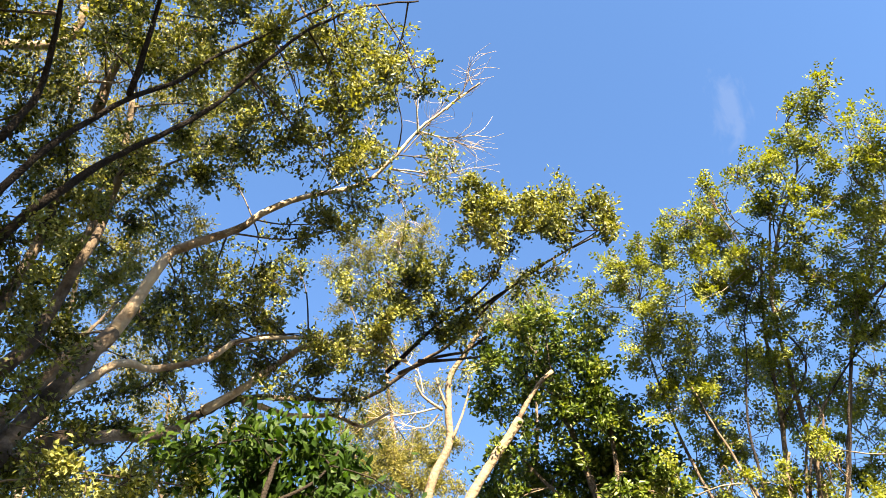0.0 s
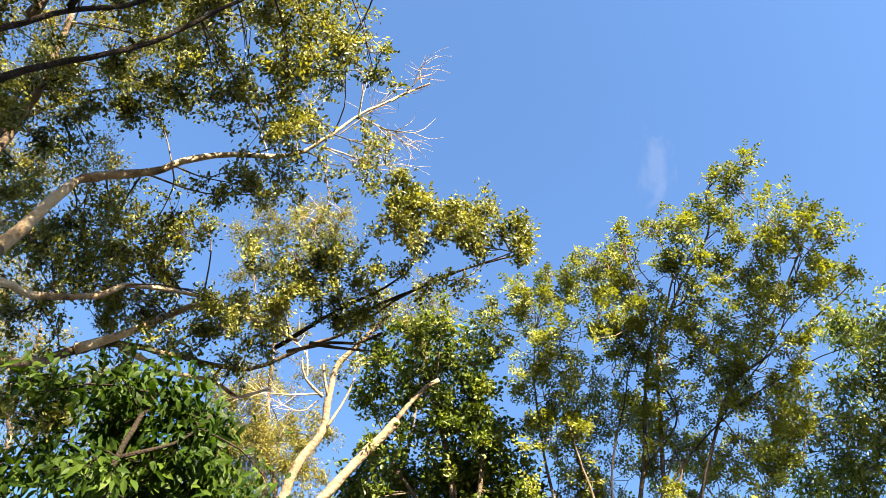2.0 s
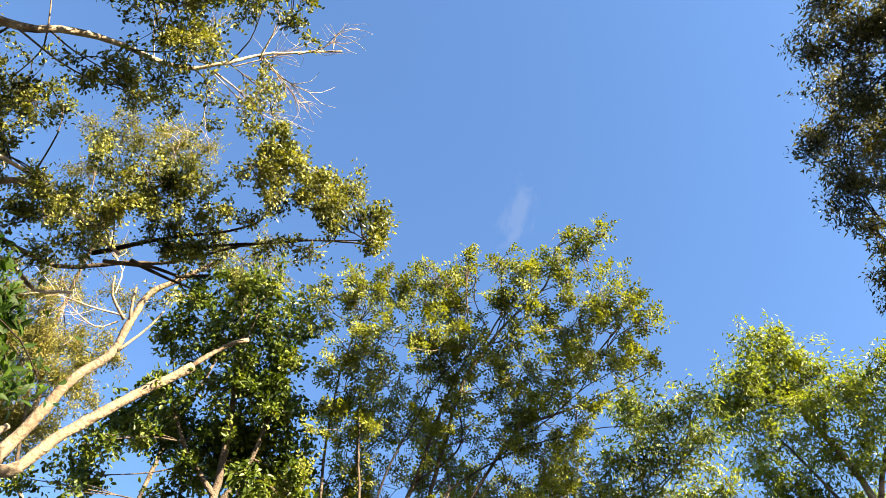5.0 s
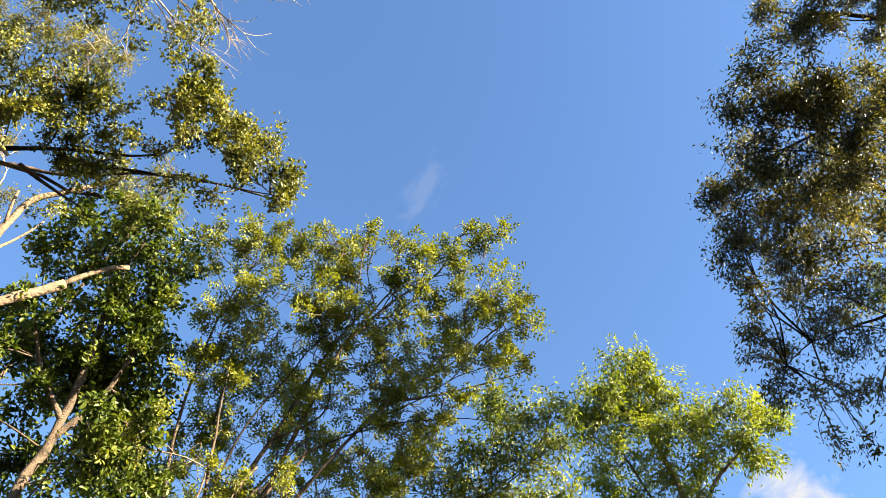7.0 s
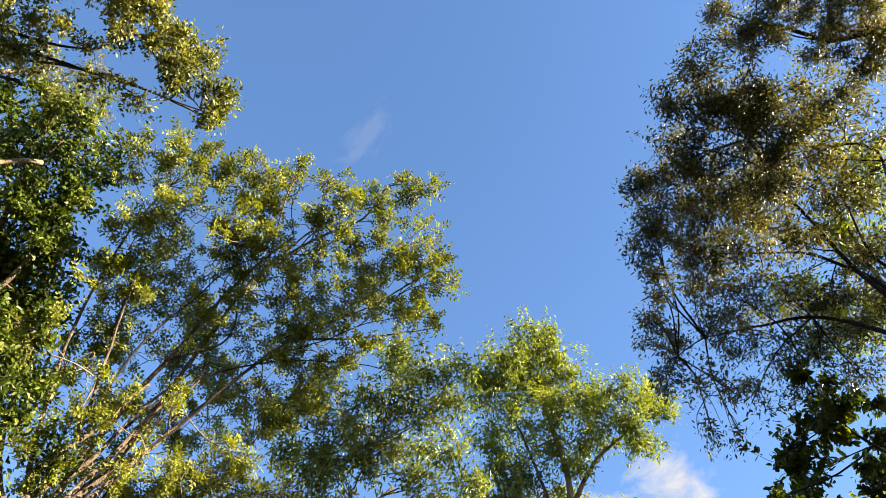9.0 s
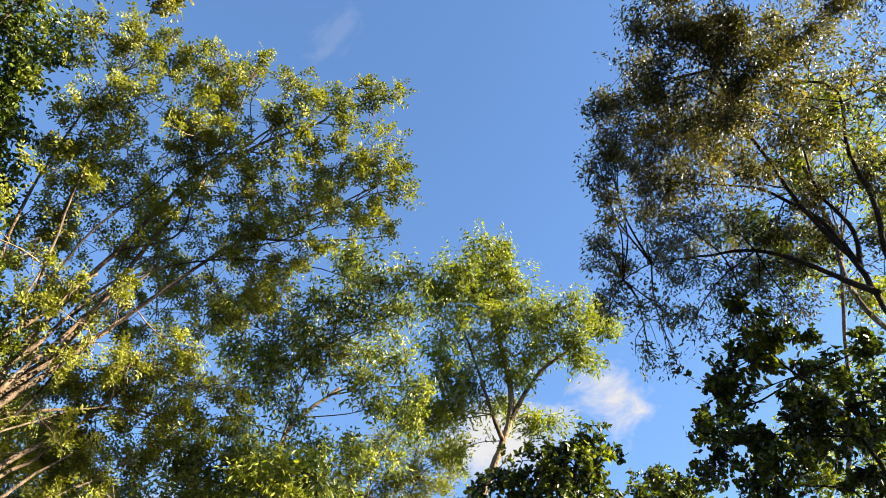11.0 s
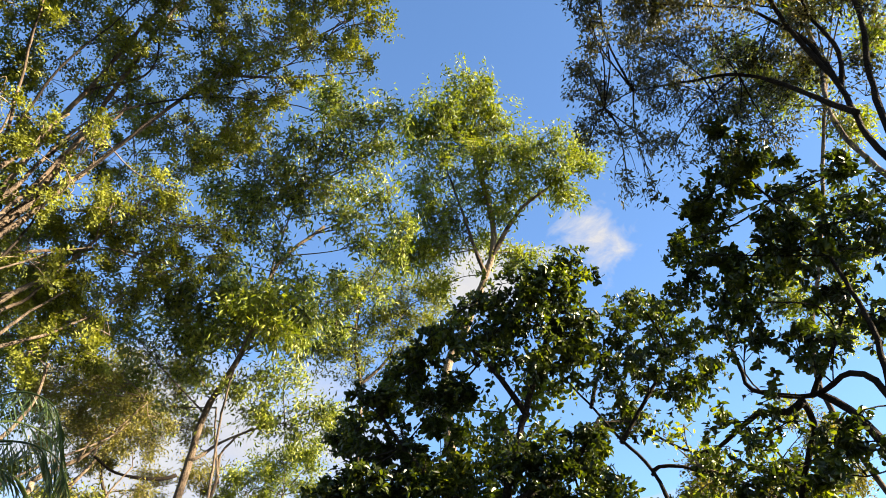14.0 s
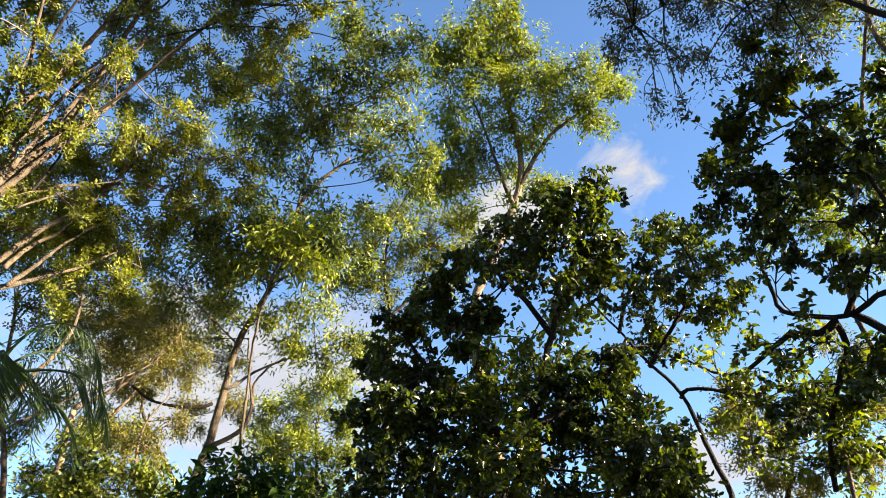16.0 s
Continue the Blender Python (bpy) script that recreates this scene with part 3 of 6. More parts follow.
gum.crown([
    (-3.65, -1.64, 8.76, 0.50), (-3.56, -1.26, 9.04, 0.51), (-4.14, -1.32, 8.79, 0.51), (-4.71, -1.22, 8.66, 0.52), (-4.47, -0.79, 8.59, 0.48),
    (-5.05, -0.75, 8.46, 0.49), (-4.75, -0.52, 7.35, 0.39), (-4.62, -0.30, 8.14, 0.39), (-4.20, -1.96, 8.82, 0.59), (-4.55, -1.53, 8.28, 0.57),
    (-5.32, -1.14, 8.16, 0.59), (-2.97, -1.68, 8.38, 0.52), (-2.80, -1.30, 9.01, 0.56)], 0.75)
gum.crown([
    (-3.58, -1.09, 9.52, 0.54), (-3.34, -0.76, 10.05, 0.65), (-3.03, -0.31, 10.24, 0.66), (-3.33, -0.30, 9.40, 0.50), (-3.08, 0.19, 9.77, 0.52),
    (-2.46, 0.50, 10.05, 0.60), (-2.39, 0.81, 10.84, 0.48), (-2.35, 1.37, 10.60, 0.43), (-2.08, 1.55, 9.88, 0.28), (-3.28, 0.78, 10.41, 0.65),
    (-2.88, 1.15, 9.67, 0.44), (-2.65, 1.29, 10.34, 0.42), (-3.42, 0.68, 9.48, 0.51), (-3.27, 1.18, 9.33, 0.51), (-3.85, 1.70, 10.14, 0.49),
    (-3.96, 1.57, 9.21, 0.36), (-3.75, 1.91, 9.25, 0.28), (-3.01, -1.16, 10.69, 0.68), (-2.52, -0.55, 10.76, 0.68), (-1.97, 0.14, 10.20, 0.56)], 0.85)
gum.crown([
    (-4.20, 0.39, 10.91, 0.51), (-4.47, 0.20, 10.22, 0.49), (-5.00, 0.16, 10.11, 0.49), (-4.70, -0.27, 9.62, 0.46), (-5.57, -0.42, 10.11, 0.50),
    (-4.63, 0.65, 10.32, 0.41), (-5.72, 0.20, 10.06, 0.41), (-6.01, 0.18, 9.74, 0.41), (-5.77, -0.21, 9.02, 0.38), (-6.36, -0.08, 8.62, 0.46),
    (-6.19, -0.40, 8.45, 0.36), (-6.30, 0.22, 8.32, 0.37), (-6.47, 0.00, 8.02, 0.40)], 0.9)
gum.crown([
    (-3.05, 2.44, 10.63, 0.50), (-3.51, 1.88, 10.99, 0.47), (-3.43, 2.32, 10.13, 0.44), (-3.06, 2.82, 11.02, 0.38), (-4.00, 2.39, 10.31, 0.37),
    (-2.77, 1.77, 10.89, 0.36)], 0.3)
gum.crown([
    (-5.78, 1.30, 9.95, 0.52), (-5.48, 1.69, 9.59, 0.50), (-5.71, 1.07, 9.28, 0.44), (-5.57, 2.07, 9.44, 0.38), (-6.03, 1.73, 9.52, 0.51),
    (-5.85, 1.08, 8.77, 0.38), (-5.80, 1.12, 10.19, 0.36), (-5.84, 0.73, 8.77, 0.33), (-5.48, 1.59, 10.01, 0.33)], 0.75)
gum.crown([
    (-5.96, 2.18, 9.15, 0.41), (-5.31, 2.31, 8.33, 0.31), (-6.19, 1.82, 8.97, 0.40), (-6.19, 1.41, 8.37, 0.38), (-5.99, 1.42, 8.89, 0.35),
    (-6.23, 0.96, 7.81, 0.39), (-6.57, 0.75, 7.54, 0.35), (-4.92, 2.41, 8.83, 0.22), (-7.33, 1.61, 8.19, 0.53), (-6.91, 0.85, 7.41, 0.48),
    (-6.90, 2.10, 8.16, 0.39), (-7.55, 1.34, 7.93, 0.44), (-7.57, 0.55, 8.05, 0.43), (-7.25, 0.71, 7.28, 0.48), (-7.21, 0.10, 7.40, 0.63)], 0.8)
gum.crown([
    (-4.54, 3.19, 10.04, 0.52), (-4.59, 3.79, 10.13, 0.53), (-4.69, 3.17, 9.35, 0.45), (-4.19, 3.85, 10.27, 0.44), (-4.31, 3.36, 10.48, 0.37),
    (-5.50, 3.19, 9.95, 0.44), (-5.23, 2.80, 9.03, 0.32), (-5.64, 3.59, 9.82, 0.27), (-3.91, 3.86, 9.45, 0.29), (-5.69, 2.90, 9.12, 0.32),
    (-5.72, 3.42, 9.32, 0.28)], 1.25)
gum.crown([
    (-3.19, 3.21, 10.72, 0.38), (-2.84, 3.32, 10.02, 0.40), (-2.91, 4.01, 10.51, 0.43), (-2.34, 4.00, 10.17, 0.38), (-2.15, 4.21, 9.80, 0.33),
    (-2.36, 3.66, 10.01, 0.31), (-3.13, 3.16, 9.76, 0.30), (-2.05, 4.28, 9.46, 0.21), (-2.40, 4.03, 9.59, 0.27), (-3.16, 3.72, 10.22, 0.30)], 1.25)
gum.crown([
    (-3.31, 4.07, 10.44, 0.27), (-2.86, 4.08, 9.42, 0.24), (-2.64, 4.21, 9.27, 0.19), (-2.12, 4.88, 10.39, 0.13), (-3.42, 3.83, 9.85, 0.27),
    (-3.23, 4.09, 9.62, 0.25)], 0.45)
gum.crown([
    (-3.27, -2.07, 8.30, 0.59), (-3.83, -2.29, 8.43, 0.62), (-4.61, -2.05, 8.35, 0.64), (-4.92, -1.55, 7.69, 0.61), (-5.40, -1.10, 7.31, 0.61),
    (-5.53, -0.61, 6.62, 0.57)], 0.9)
gum.crown([
    (-5.81, 0.47, 6.29, 0.39), (-5.30, 0.78, 6.03, 0.36), (-5.37, 1.21, 6.29, 0.35), (-5.32, 1.68, 6.52, 0.30), (-5.14, 0.09, 6.37, 0.27),
    (-5.11, 0.00, 6.92, 0.26), (-4.92, -0.39, 7.26, 0.30), (-4.57, -0.62, 7.29, 0.29), (-5.45, 0.67, 6.58, 0.23)], 0.9)
gum.crown([
    (-6.02, 0.91, 9.60, 0.34), (-6.06, 1.53, 9.73, 0.36), (-5.69, 1.80, 10.07, 0.38), (-5.95, 2.26, 9.89, 0.33), (-6.33, 1.38, 9.42, 0.30),
    (-6.10, 0.71, 9.04, 0.32), (-6.26, 2.06, 9.45, 0.30), (-5.27, 1.89, 10.32, 0.30), (-5.88, 0.19, 8.99, 0.36), (-5.88, -0.29, 8.73, 0.40),
    (-6.17, -0.10, 8.20, 0.36), (-6.21, 0.50, 8.16, 0.30), (-5.69, 2.78, 9.93, 0.24), (-6.43, 1.18, 8.42, 0.30), (-6.53, 1.79, 8.47, 0.30),
    (-6.49, 1.11, 7.79, 0.30), (-6.45, 2.30, 8.95, 0.26), (-5.11, 2.74, 10.56, 0.28), (-4.94, 3.37, 10.68, 0.30)], 0.8)

twin = Tree("white_barked_tree", (-7.79, 4.50, 0.00), "white-barked tree with twin bare trunks", PALE_BARK, LEAF_GUM, SMALL, 0.06, cover=1.6, spray=20)
twin.limb("trunk", [(-7.79, 4.50, -0.10), (-7.70, 4.96, 3.44), (-7.58, 5.52, 7.54), (-7.60, 5.70, 8.26), (-7.48, 5.80, 8.65)], 0.181, 0.139, bark=BROWN_BARK)
twin.limb("limb", [(-7.53, 5.80, 8.59), (-7.31, 5.80, 9.14), (-7.09, 5.74, 9.54), (-6.91, 5.72, 10.15), (-6.55, 5.77, 10.66), (-6.39, 5.64, 11.13), (-6.17, 5.47, 11.62), (-5.81, 5.52, 11.94), (-5.32, 5.64, 12.50)], 0.091, 0.037)
twin.limb("limb", [(-7.48, 5.83, 8.62), (-7.24, 6.05, 8.85), (-7.00, 6.11, 9.35), (-6.80, 6.16, 9.63), (-6.25, 6.42, 10.44), (-5.74, 6.58, 11.07)], 0.087, 0.070)
twin.limb("limb", [(-5.74, 6.58, 11.07), (-5.51, 6.66, 11.42), (-5.25, 6.71, 11.66), (-5.09, 6.81, 11.81)], 0.042, 0.037)
twin.limb("limb", [(-6.48, 5.78, 10.71), (-6.24, 5.87, 11.22), (-6.06, 5.83, 11.62)], 0.025, 0.016)
twin.limb("limb", [(-6.42, 5.55, 11.16), (-6.54, 5.24, 11.38), (-6.51, 5.05, 11.63)], 0.028, 0.015)
twin.limb("limb", [(-6.37, 5.61, 11.16), (-6.32, 5.40, 11.44), (-6.29, 5.32, 11.63)], 0.025, 0.021)
twin.limb("limb", [(-7.31, 5.59, 9.14), (-7.44, 5.52, 8.90), (-7.47, 5.47, 8.58)], 0.042, 0.066)
twin.bare([(-6.41, 5.52, 11.19), (-6.84, 5.23, 11.19), (-7.34, 4.87, 11.27)], 0.02, 0.006, 14, 0.5)
twin.bare([(-6.51, 5.22, 11.41), (-6.41, 5.02, 11.71), (-6.53, 4.77, 11.87)], 0.015, 0.006, 8, 0.5)
twin.bare([(-6.50, 5.54, 11.11), (-6.78, 5.46, 10.97), (-7.14, 5.08, 11.18)], 0.015, 0.005, 8, 0.5)
twin.crown([
    (-5.22, 5.53, 12.27, 0.48), (-5.01, 6.03, 12.59, 0.37), (-6.08, 5.80, 11.73, 0.36)], 0.4)

broad = Tree("broad_leaved_tree", (-5.10, 8.83, 0.00), "leafy tree with broad bright green leaves", BROWN_BARK, LEAF_BROAD, OVAL, 0.09, cover=2.6, spray=20)
broad.limb("trunk", [(-5.10, 8.83, -0.10), (-5.42, 8.22, 3.79), (-5.86, 8.30, 8.30), (-5.74, 8.20, 9.52), (-5.60, 7.80, 10.64), (-5.40, 7.20, 11.90)], 0.16, 0.05)
broad.limb("limb", [(-5.74, 8.20, 9.52), (-5.30, 8.10, 10.20), (-4.85, 7.75, 11.10)], 0.06, 0.03)
broad.limb("limb", [(-5.70, 8.10, 9.80), (-6.20, 7.70, 10.50), (-6.45, 7.10, 11.30)], 0.05, 0.02)
broad.crown([
    (-5.36, 6.49, 12.79, 0.58), (-4.67, 6.34, 12.36, 0.50), (-5.68, 6.14, 12.23, 0.53), (-4.74, 7.23, 12.84, 0.53), (-5.92, 6.79, 12.33, 0.65),
    (-5.47, 7.16, 12.51, 0.66), (-4.77, 7.19, 12.02, 0.56), (-4.33, 7.20, 12.25, 0.30), (-6.42, 6.62, 11.95, 0.48), (-5.26, 7.35, 11.71, 0.69),
    (-4.68, 7.50, 11.58, 0.52), (-5.81, 7.27, 11.34, 0.68), (-5.13, 7.65, 11.00, 0.67), (-4.68, 7.97, 11.36, 0.42), (-6.75, 7.73, 11.38, 0.71),
    (-6.17, 8.30, 11.25, 0.71), (-5.37, 8.50, 10.97, 0.69), (-4.81, 8.53, 11.02, 0.40), (-6.96, 7.13, 10.56, 0.48), (-6.43, 6.68, 10.85, 0.45)])
broad.crown([
    (-6.14, 8.56, 9.63, 0.64), (-5.72, 9.10, 10.35, 0.67), (-5.28, 9.06, 10.80, 0.47), (-6.39, 7.99, 10.20, 0.58), (-6.10, 9.37, 9.80, 0.67),
    (-5.38, 9.49, 10.12, 0.55), (-6.75, 7.65, 10.85, 0.60), (-6.02, 8.14, 10.86, 0.61), (-5.48, 8.32, 11.20, 0.56), (-4.93, 7.79, 11.26, 0.48)], 0.9)
broad.crown([
    (-5.07, 9.05, 10.57, 0.55), (-4.91, 9.11, 9.80, 0.64), (-4.72, 8.79, 10.62, 0.33), (-5.68, 8.87, 10.51, 0.72), (-5.69, 8.30, 10.91, 0.72)], 0.9)
broad.crown([
    (-6.89, 6.76, 9.93, 0.45), (-7.56, 7.40, 10.04, 0.54), (-6.67, 6.98, 10.56, 0.42), (-7.81, 6.92, 9.52, 0.41)], 0.8)
broad.crown([
    (-4.51, 6.89, 8.76, 0.43), (-4.62, 7.74, 8.82, 0.51), (-4.44, 7.87, 8.19, 0.49), (-4.26, 8.13, 8.84, 0.47), (-4.31, 8.46, 7.98, 0.50),
    (-4.09, 8.69, 8.56, 0.47), (-4.16, 7.73, 9.29, 0.37), (-3.74, 9.01, 8.30, 0.42)], 0.9)

droop = Tree("drooping_leaf_tree", (-4.50, 0.96, 0.00), "young tree with drooping dark green leaves", SHADED_BARK, LEAF_DROOP, LONG, 0.115, droop=0.7, cover=2.8, spray=9)
droop.limb("trunk", [(-4.50, 0.96, -0.10), (-4.58, 1.50, 2.35), (-4.68, 2.15, 5.10), (-4.56, 2.07, 5.97), (-4.47, 2.08, 6.64)], 0.06, 0.02)
droop.limb("limb", [(-4.56, 2.07, 5.97), (-4.36, 2.41, 6.31), (-4.26, 2.52, 6.63)], 0.02, 0.01)
droop.crown([
    (-4.48, 1.82, 6.52, 0.27), (-4.56, 2.20, 6.80, 0.29), (-4.55, 2.55, 6.82, 0.27), (-4.98, 2.29, 6.69, 0.36), (-4.50, 2.43, 6.24, 0.33),
    (-4.61, 2.79, 6.81, 0.20), (-5.18, 2.56, 6.43, 0.33), (-4.65, 2.90, 6.45, 0.27), (-4.70, 3.29, 6.68, 0.20), (-5.14, 2.93, 6.43, 0.27),
    (-4.20, 3.13, 6.41, 0.11), (-5.01, 2.67, 5.90, 0.31), (-4.74, 1.96, 5.88, 0.34), (-5.40, 2.55, 6.13, 0.38)])
droop.crown([
    (-5.31, 1.53, 6.63, 0.28), (-5.06, 1.77, 6.81, 0.28), (-4.80, 2.10, 6.94, 0.28), (-4.64, 2.51, 6.91, 0.26), (-5.27, 1.85, 6.41, 0.28),
    (-5.01, 2.15, 6.56, 0.28), (-4.79, 2.58, 6.58, 0.28), (-4.65, 2.86, 6.72, 0.22), (-5.44, 1.84, 6.06, 0.30), (-5.20, 2.19, 6.19, 0.30),
    (-4.94, 2.58, 6.28, 0.30), (-4.70, 2.91, 6.33, 0.26)], 0.9)

feather = Tree("feathery_tree", (-3.60, 8.90, 0.00), "tall many-stemmed tree with feathery olive green leaves", BROWN_BARK, LEAF_FEATHER, FEATHER, 0.14, twig_bark=PALE_BARK, cover=1.95, spray=17, flat=0.8, long=1.1, tuft=0.4, bulk=0.44, twig=0.007)
feather.limb("trunk", [(-3.60, 8.90, -0.10), (-3.60, 8.91, 2.61), (-3.61, 8.92, 5.69), (-3.67, 9.17, 6.80), (-3.71, 9.44, 7.94), (-3.64, 9.45, 8.51), (-3.36, 9.45, 9.48), (-2.98, 9.28, 10.45), (-2.30, 8.78, 11.68), (-1.38, 8.23, 12.79)], 0.12, 0.02)
feather.limb("limb", [(-3.67, 9.17, 6.80), (-3.55, 9.55, 7.86), (-3.24, 9.64, 8.62), (-2.95, 9.65, 9.73), (-2.55, 9.32, 10.83), (-1.99, 8.76, 12.02), (-1.02, 8.05, 12.96)], 0.07, 0.015)
feather.limb("limb", [(-3.63, 9.23, 7.14), (-3.25, 9.52, 8.06), (-2.82, 9.71, 9.04), (-1.98, 9.63, 10.34), (-1.08, 9.32, 11.38), (0.17, 9.05, 12.22), (1.08, 8.45, 12.65)], 0.05, 0.012)
feather.limb("limb", [(-3.70, 9.25, 7.47), (-3.84, 9.22, 8.89), (-3.75, 9.19, 9.62), (-3.75, 8.96, 10.48), (-3.78, 8.80, 10.93), (-3.72, 8.45, 11.55)], 0.022, 0.013, bark=BROWN_BARK)
feather.limb("limb", [(-3.62, 9.18, 6.81), (-4.10, 9.19, 8.43), (-4.28, 8.75, 10.16), (-3.96, 8.00, 11.82), (-3.46, 7.46, 12.65)], 0.045, 0.012)
feather.limb("limb", [(-3.67, 9.17, 6.80), (-4.32, 9.19, 7.93), (-4.63, 9.04, 9.01), (-4.69, 8.60, 10.41)], 0.05, 0.015)
feather.limb("limb", [(-1.99, 8.76, 12.02), (-1.08, 8.30, 12.78), (-0.25, 7.89, 13.11), (0.16, 7.38, 13.57), (1.03, 7.39, 13.64)], 0.03, 0.01)
feather.limb("limb", [(-1.08, 9.32, 11.38), (0.05, 9.37, 11.66), (1.41, 9.17, 12.01)], 0.025, 0.01)
feather.limb("limb", [(-2.98, 9.28, 10.45), (-2.15, 9.20, 11.05), (-2.06, 8.63, 11.85), (-1.83, 8.14, 12.55)], 0.02, 0.01, bark=GREY_BARK)
feather.limb("limb", [(-3.87, 9.47, 7.34), (-3.31, 9.97, 7.87), (-2.75, 10.44, 8.35), (-1.97, 10.86, 8.72), (-1.29, 11.28, 8.79)], 0.035, 0.01)
feather.limb("limb", [(-3.59, 9.82, 6.44), (-3.23, 10.03, 7.19), (-2.79, 10.42, 7.97), (-2.26, 10.43, 8.90), (-1.47, 10.41, 9.97)], 0.045, 0.012)
feather.limb("limb", [(-3.53, 9.96, 6.21), (-2.89, 10.55, 6.85), (-2.40, 11.01, 7.54)], 0.04, 0.012)
feather.limb("limb", [(-3.96, 9.21, 7.67), (-3.50, 9.53, 8.59), (-3.03, 9.53, 9.80), (-2.35, 9.42, 10.74)], 0.045, 0.012)
feather.limb("limb", [(-3.67, 8.82, 8.08), (-3.26, 8.92, 8.85), (-3.09, 8.89, 9.28), (-2.93, 8.92, 9.62)], 0.038, 0.021)
feather.limb("limb", [(-3.43, 9.07, 7.51), (-3.07, 9.20, 8.58), (-2.95, 9.20, 8.96), (-2.76, 9.17, 9.40), (-2.35, 9.16, 10.00), (-2.33, 9.17, 10.44)], 0.038, 0.017, bark=GREY_BARK)
feather.limb("limb", [(-3.47, 8.72, 8.33), (-3.52, 8.65, 9.05), (-3.53, 8.51, 9.66), (-3.52, 8.23, 10.37), (-3.48, 8.02, 10.85)], 0.028, 0.014, bark=GREY_BARK)
feather.limb("limb", [(-3.50, 9.18, 7.67), (-2.99, 9.28, 8.51), (-2.55, 9.36, 9.08), (-1.95, 9.17, 9.94), (-1.41, 9.08, 10.59), (-0.54, 9.03, 11.15), (0.12, 8.90, 11.56), (0.84, 8.86, 11.83)], 0.025, 0.007, bark=SHADED_BARK)
feather.limb("limb", [(-3.39, 9.43, 7.15), (-3.18, 9.62, 7.95), (-2.99, 9.57, 8.64), (-2.78, 9.47, 9.35), (-2.77, 9.20, 10.12), (-2.61, 8.89, 10.92)], 0.021, 0.007, bark=SHADED_BARK)
feather.limb("limb", [(-3.39, 9.43, 7.15), (-3.07, 9.82, 7.69), (-2.76, 10.05, 8.05), (-2.33, 10.32, 8.38), (-1.93, 10.59, 8.46)], 0.015, 0.007)
feather.limb("limb", [(-3.37, 9.72, 6.42), (-3.18, 9.97, 6.97), (-2.99, 10.20, 7.31), (-2.84, 10.39, 7.87)], 0.035, 0.017, bark=GREY_BARK)
feather.limb("limb", [(-3.33, 9.83, 6.24), (-3.13, 10.12, 6.71), (-2.96, 10.30, 7.14), (-2.66, 10.54, 7.70)], 0.032, 0.013)
feather.limb("limb", [(-3.02, 10.25, 4.90), (-2.88, 10.63, 5.48), (-2.71, 10.88, 6.09), (-2.70, 10.94, 6.72)], 0.035, 0.021)
feather.limb("limb", [(-2.95, 10.36, 4.60), (-2.75, 10.75, 4.94), (-2.44, 11.13, 5.33), (-2.01, 11.50, 5.75), (-1.60, 11.80, 6.25), (-1.44, 11.89, 6.87)], 0.02, 0.008)
feather.limb("limb", [(-3.46, 8.82, 9.22), (-3.13, 8.60, 10.21), (-2.73, 8.45, 10.91), (-2.13, 8.16, 11.70), (-1.28, 8.11, 12.14)], 0.022, 0.007, bark=SHADED_BARK)
feather.limb("limb", [(-3.09, 9.17, 8.96), (-2.47, 9.11, 9.89), (-1.42, 9.18, 10.63), (-0.27, 9.26, 10.93), (0.70, 9.44, 11.02)], 0.022, 0.007, bark=SHADED_BARK)
feather.crown([
    (0.23, 7.31, 13.54, 0.32), (0.92, 7.00, 13.03, 0.23), (0.49, 7.44, 13.09, 0.34), (-0.86, 7.37, 13.18, 0.34), (-1.42, 7.33, 13.17, 0.26),
    (-1.96, 6.83, 12.61, 0.32), (-2.64, 7.16, 13.15, 0.28), (-3.24, 6.75, 12.96, 0.28), (-3.80, 6.97, 12.78, 0.33), (-3.94, 7.10, 12.29, 0.25),
    (-3.44, 7.20, 12.69, 0.38), (-2.92, 7.45, 12.88, 0.46), (-2.33, 7.58, 12.72, 0.51), (-1.67, 7.78, 12.82, 0.54), (-0.93, 7.38, 12.16, 0.44),
    (-0.35, 7.52, 12.28, 0.39), (0.13, 7.56, 12.66, 0.45), (0.70, 7.98, 12.65, 0.39), (0.97, 7.85, 12.07, 0.37)])
feather.crown([
    (1.28, 8.41, 12.31, 0.31), (1.26, 8.85, 11.86, 0.25), (0.74, 8.06, 11.66, 0.48), (0.20, 8.09, 12.32, 0.57), (-0.38, 7.99, 12.03, 0.57),
    (-1.03, 7.91, 11.79, 0.56), (-1.68, 7.86, 11.88, 0.56), (-2.36, 7.85, 12.04, 0.57), (-2.96, 7.53, 11.93, 0.51), (-3.48, 7.39, 11.89, 0.44),
    (-3.85, 7.35, 11.55, 0.36), (-3.73, 8.13, 11.66, 0.56), (-3.09, 8.17, 11.70, 0.57), (-2.50, 8.58, 11.88, 0.58)])
feather.crown([
    (-1.84, 8.78, 11.81, 0.63), (-1.13, 8.62, 11.48, 0.62), (-0.50, 9.10, 12.16, 0.65), (0.18, 8.39, 11.35, 0.54), (0.66, 8.81, 11.60, 0.35),
    (-4.13, 8.05, 11.28, 0.34), (-3.99, 8.59, 11.07, 0.51), (-3.35, 8.47, 10.93, 0.55), (-2.91, 9.27, 11.52, 0.64), (-2.07, 9.13, 11.09, 0.62),
    (-1.29, 8.97, 10.80, 0.60), (-0.68, 9.43, 11.38, 0.57), (-0.15, 8.94, 11.00, 0.44), (-4.25, 9.16, 10.64, 0.52)], 0.9)
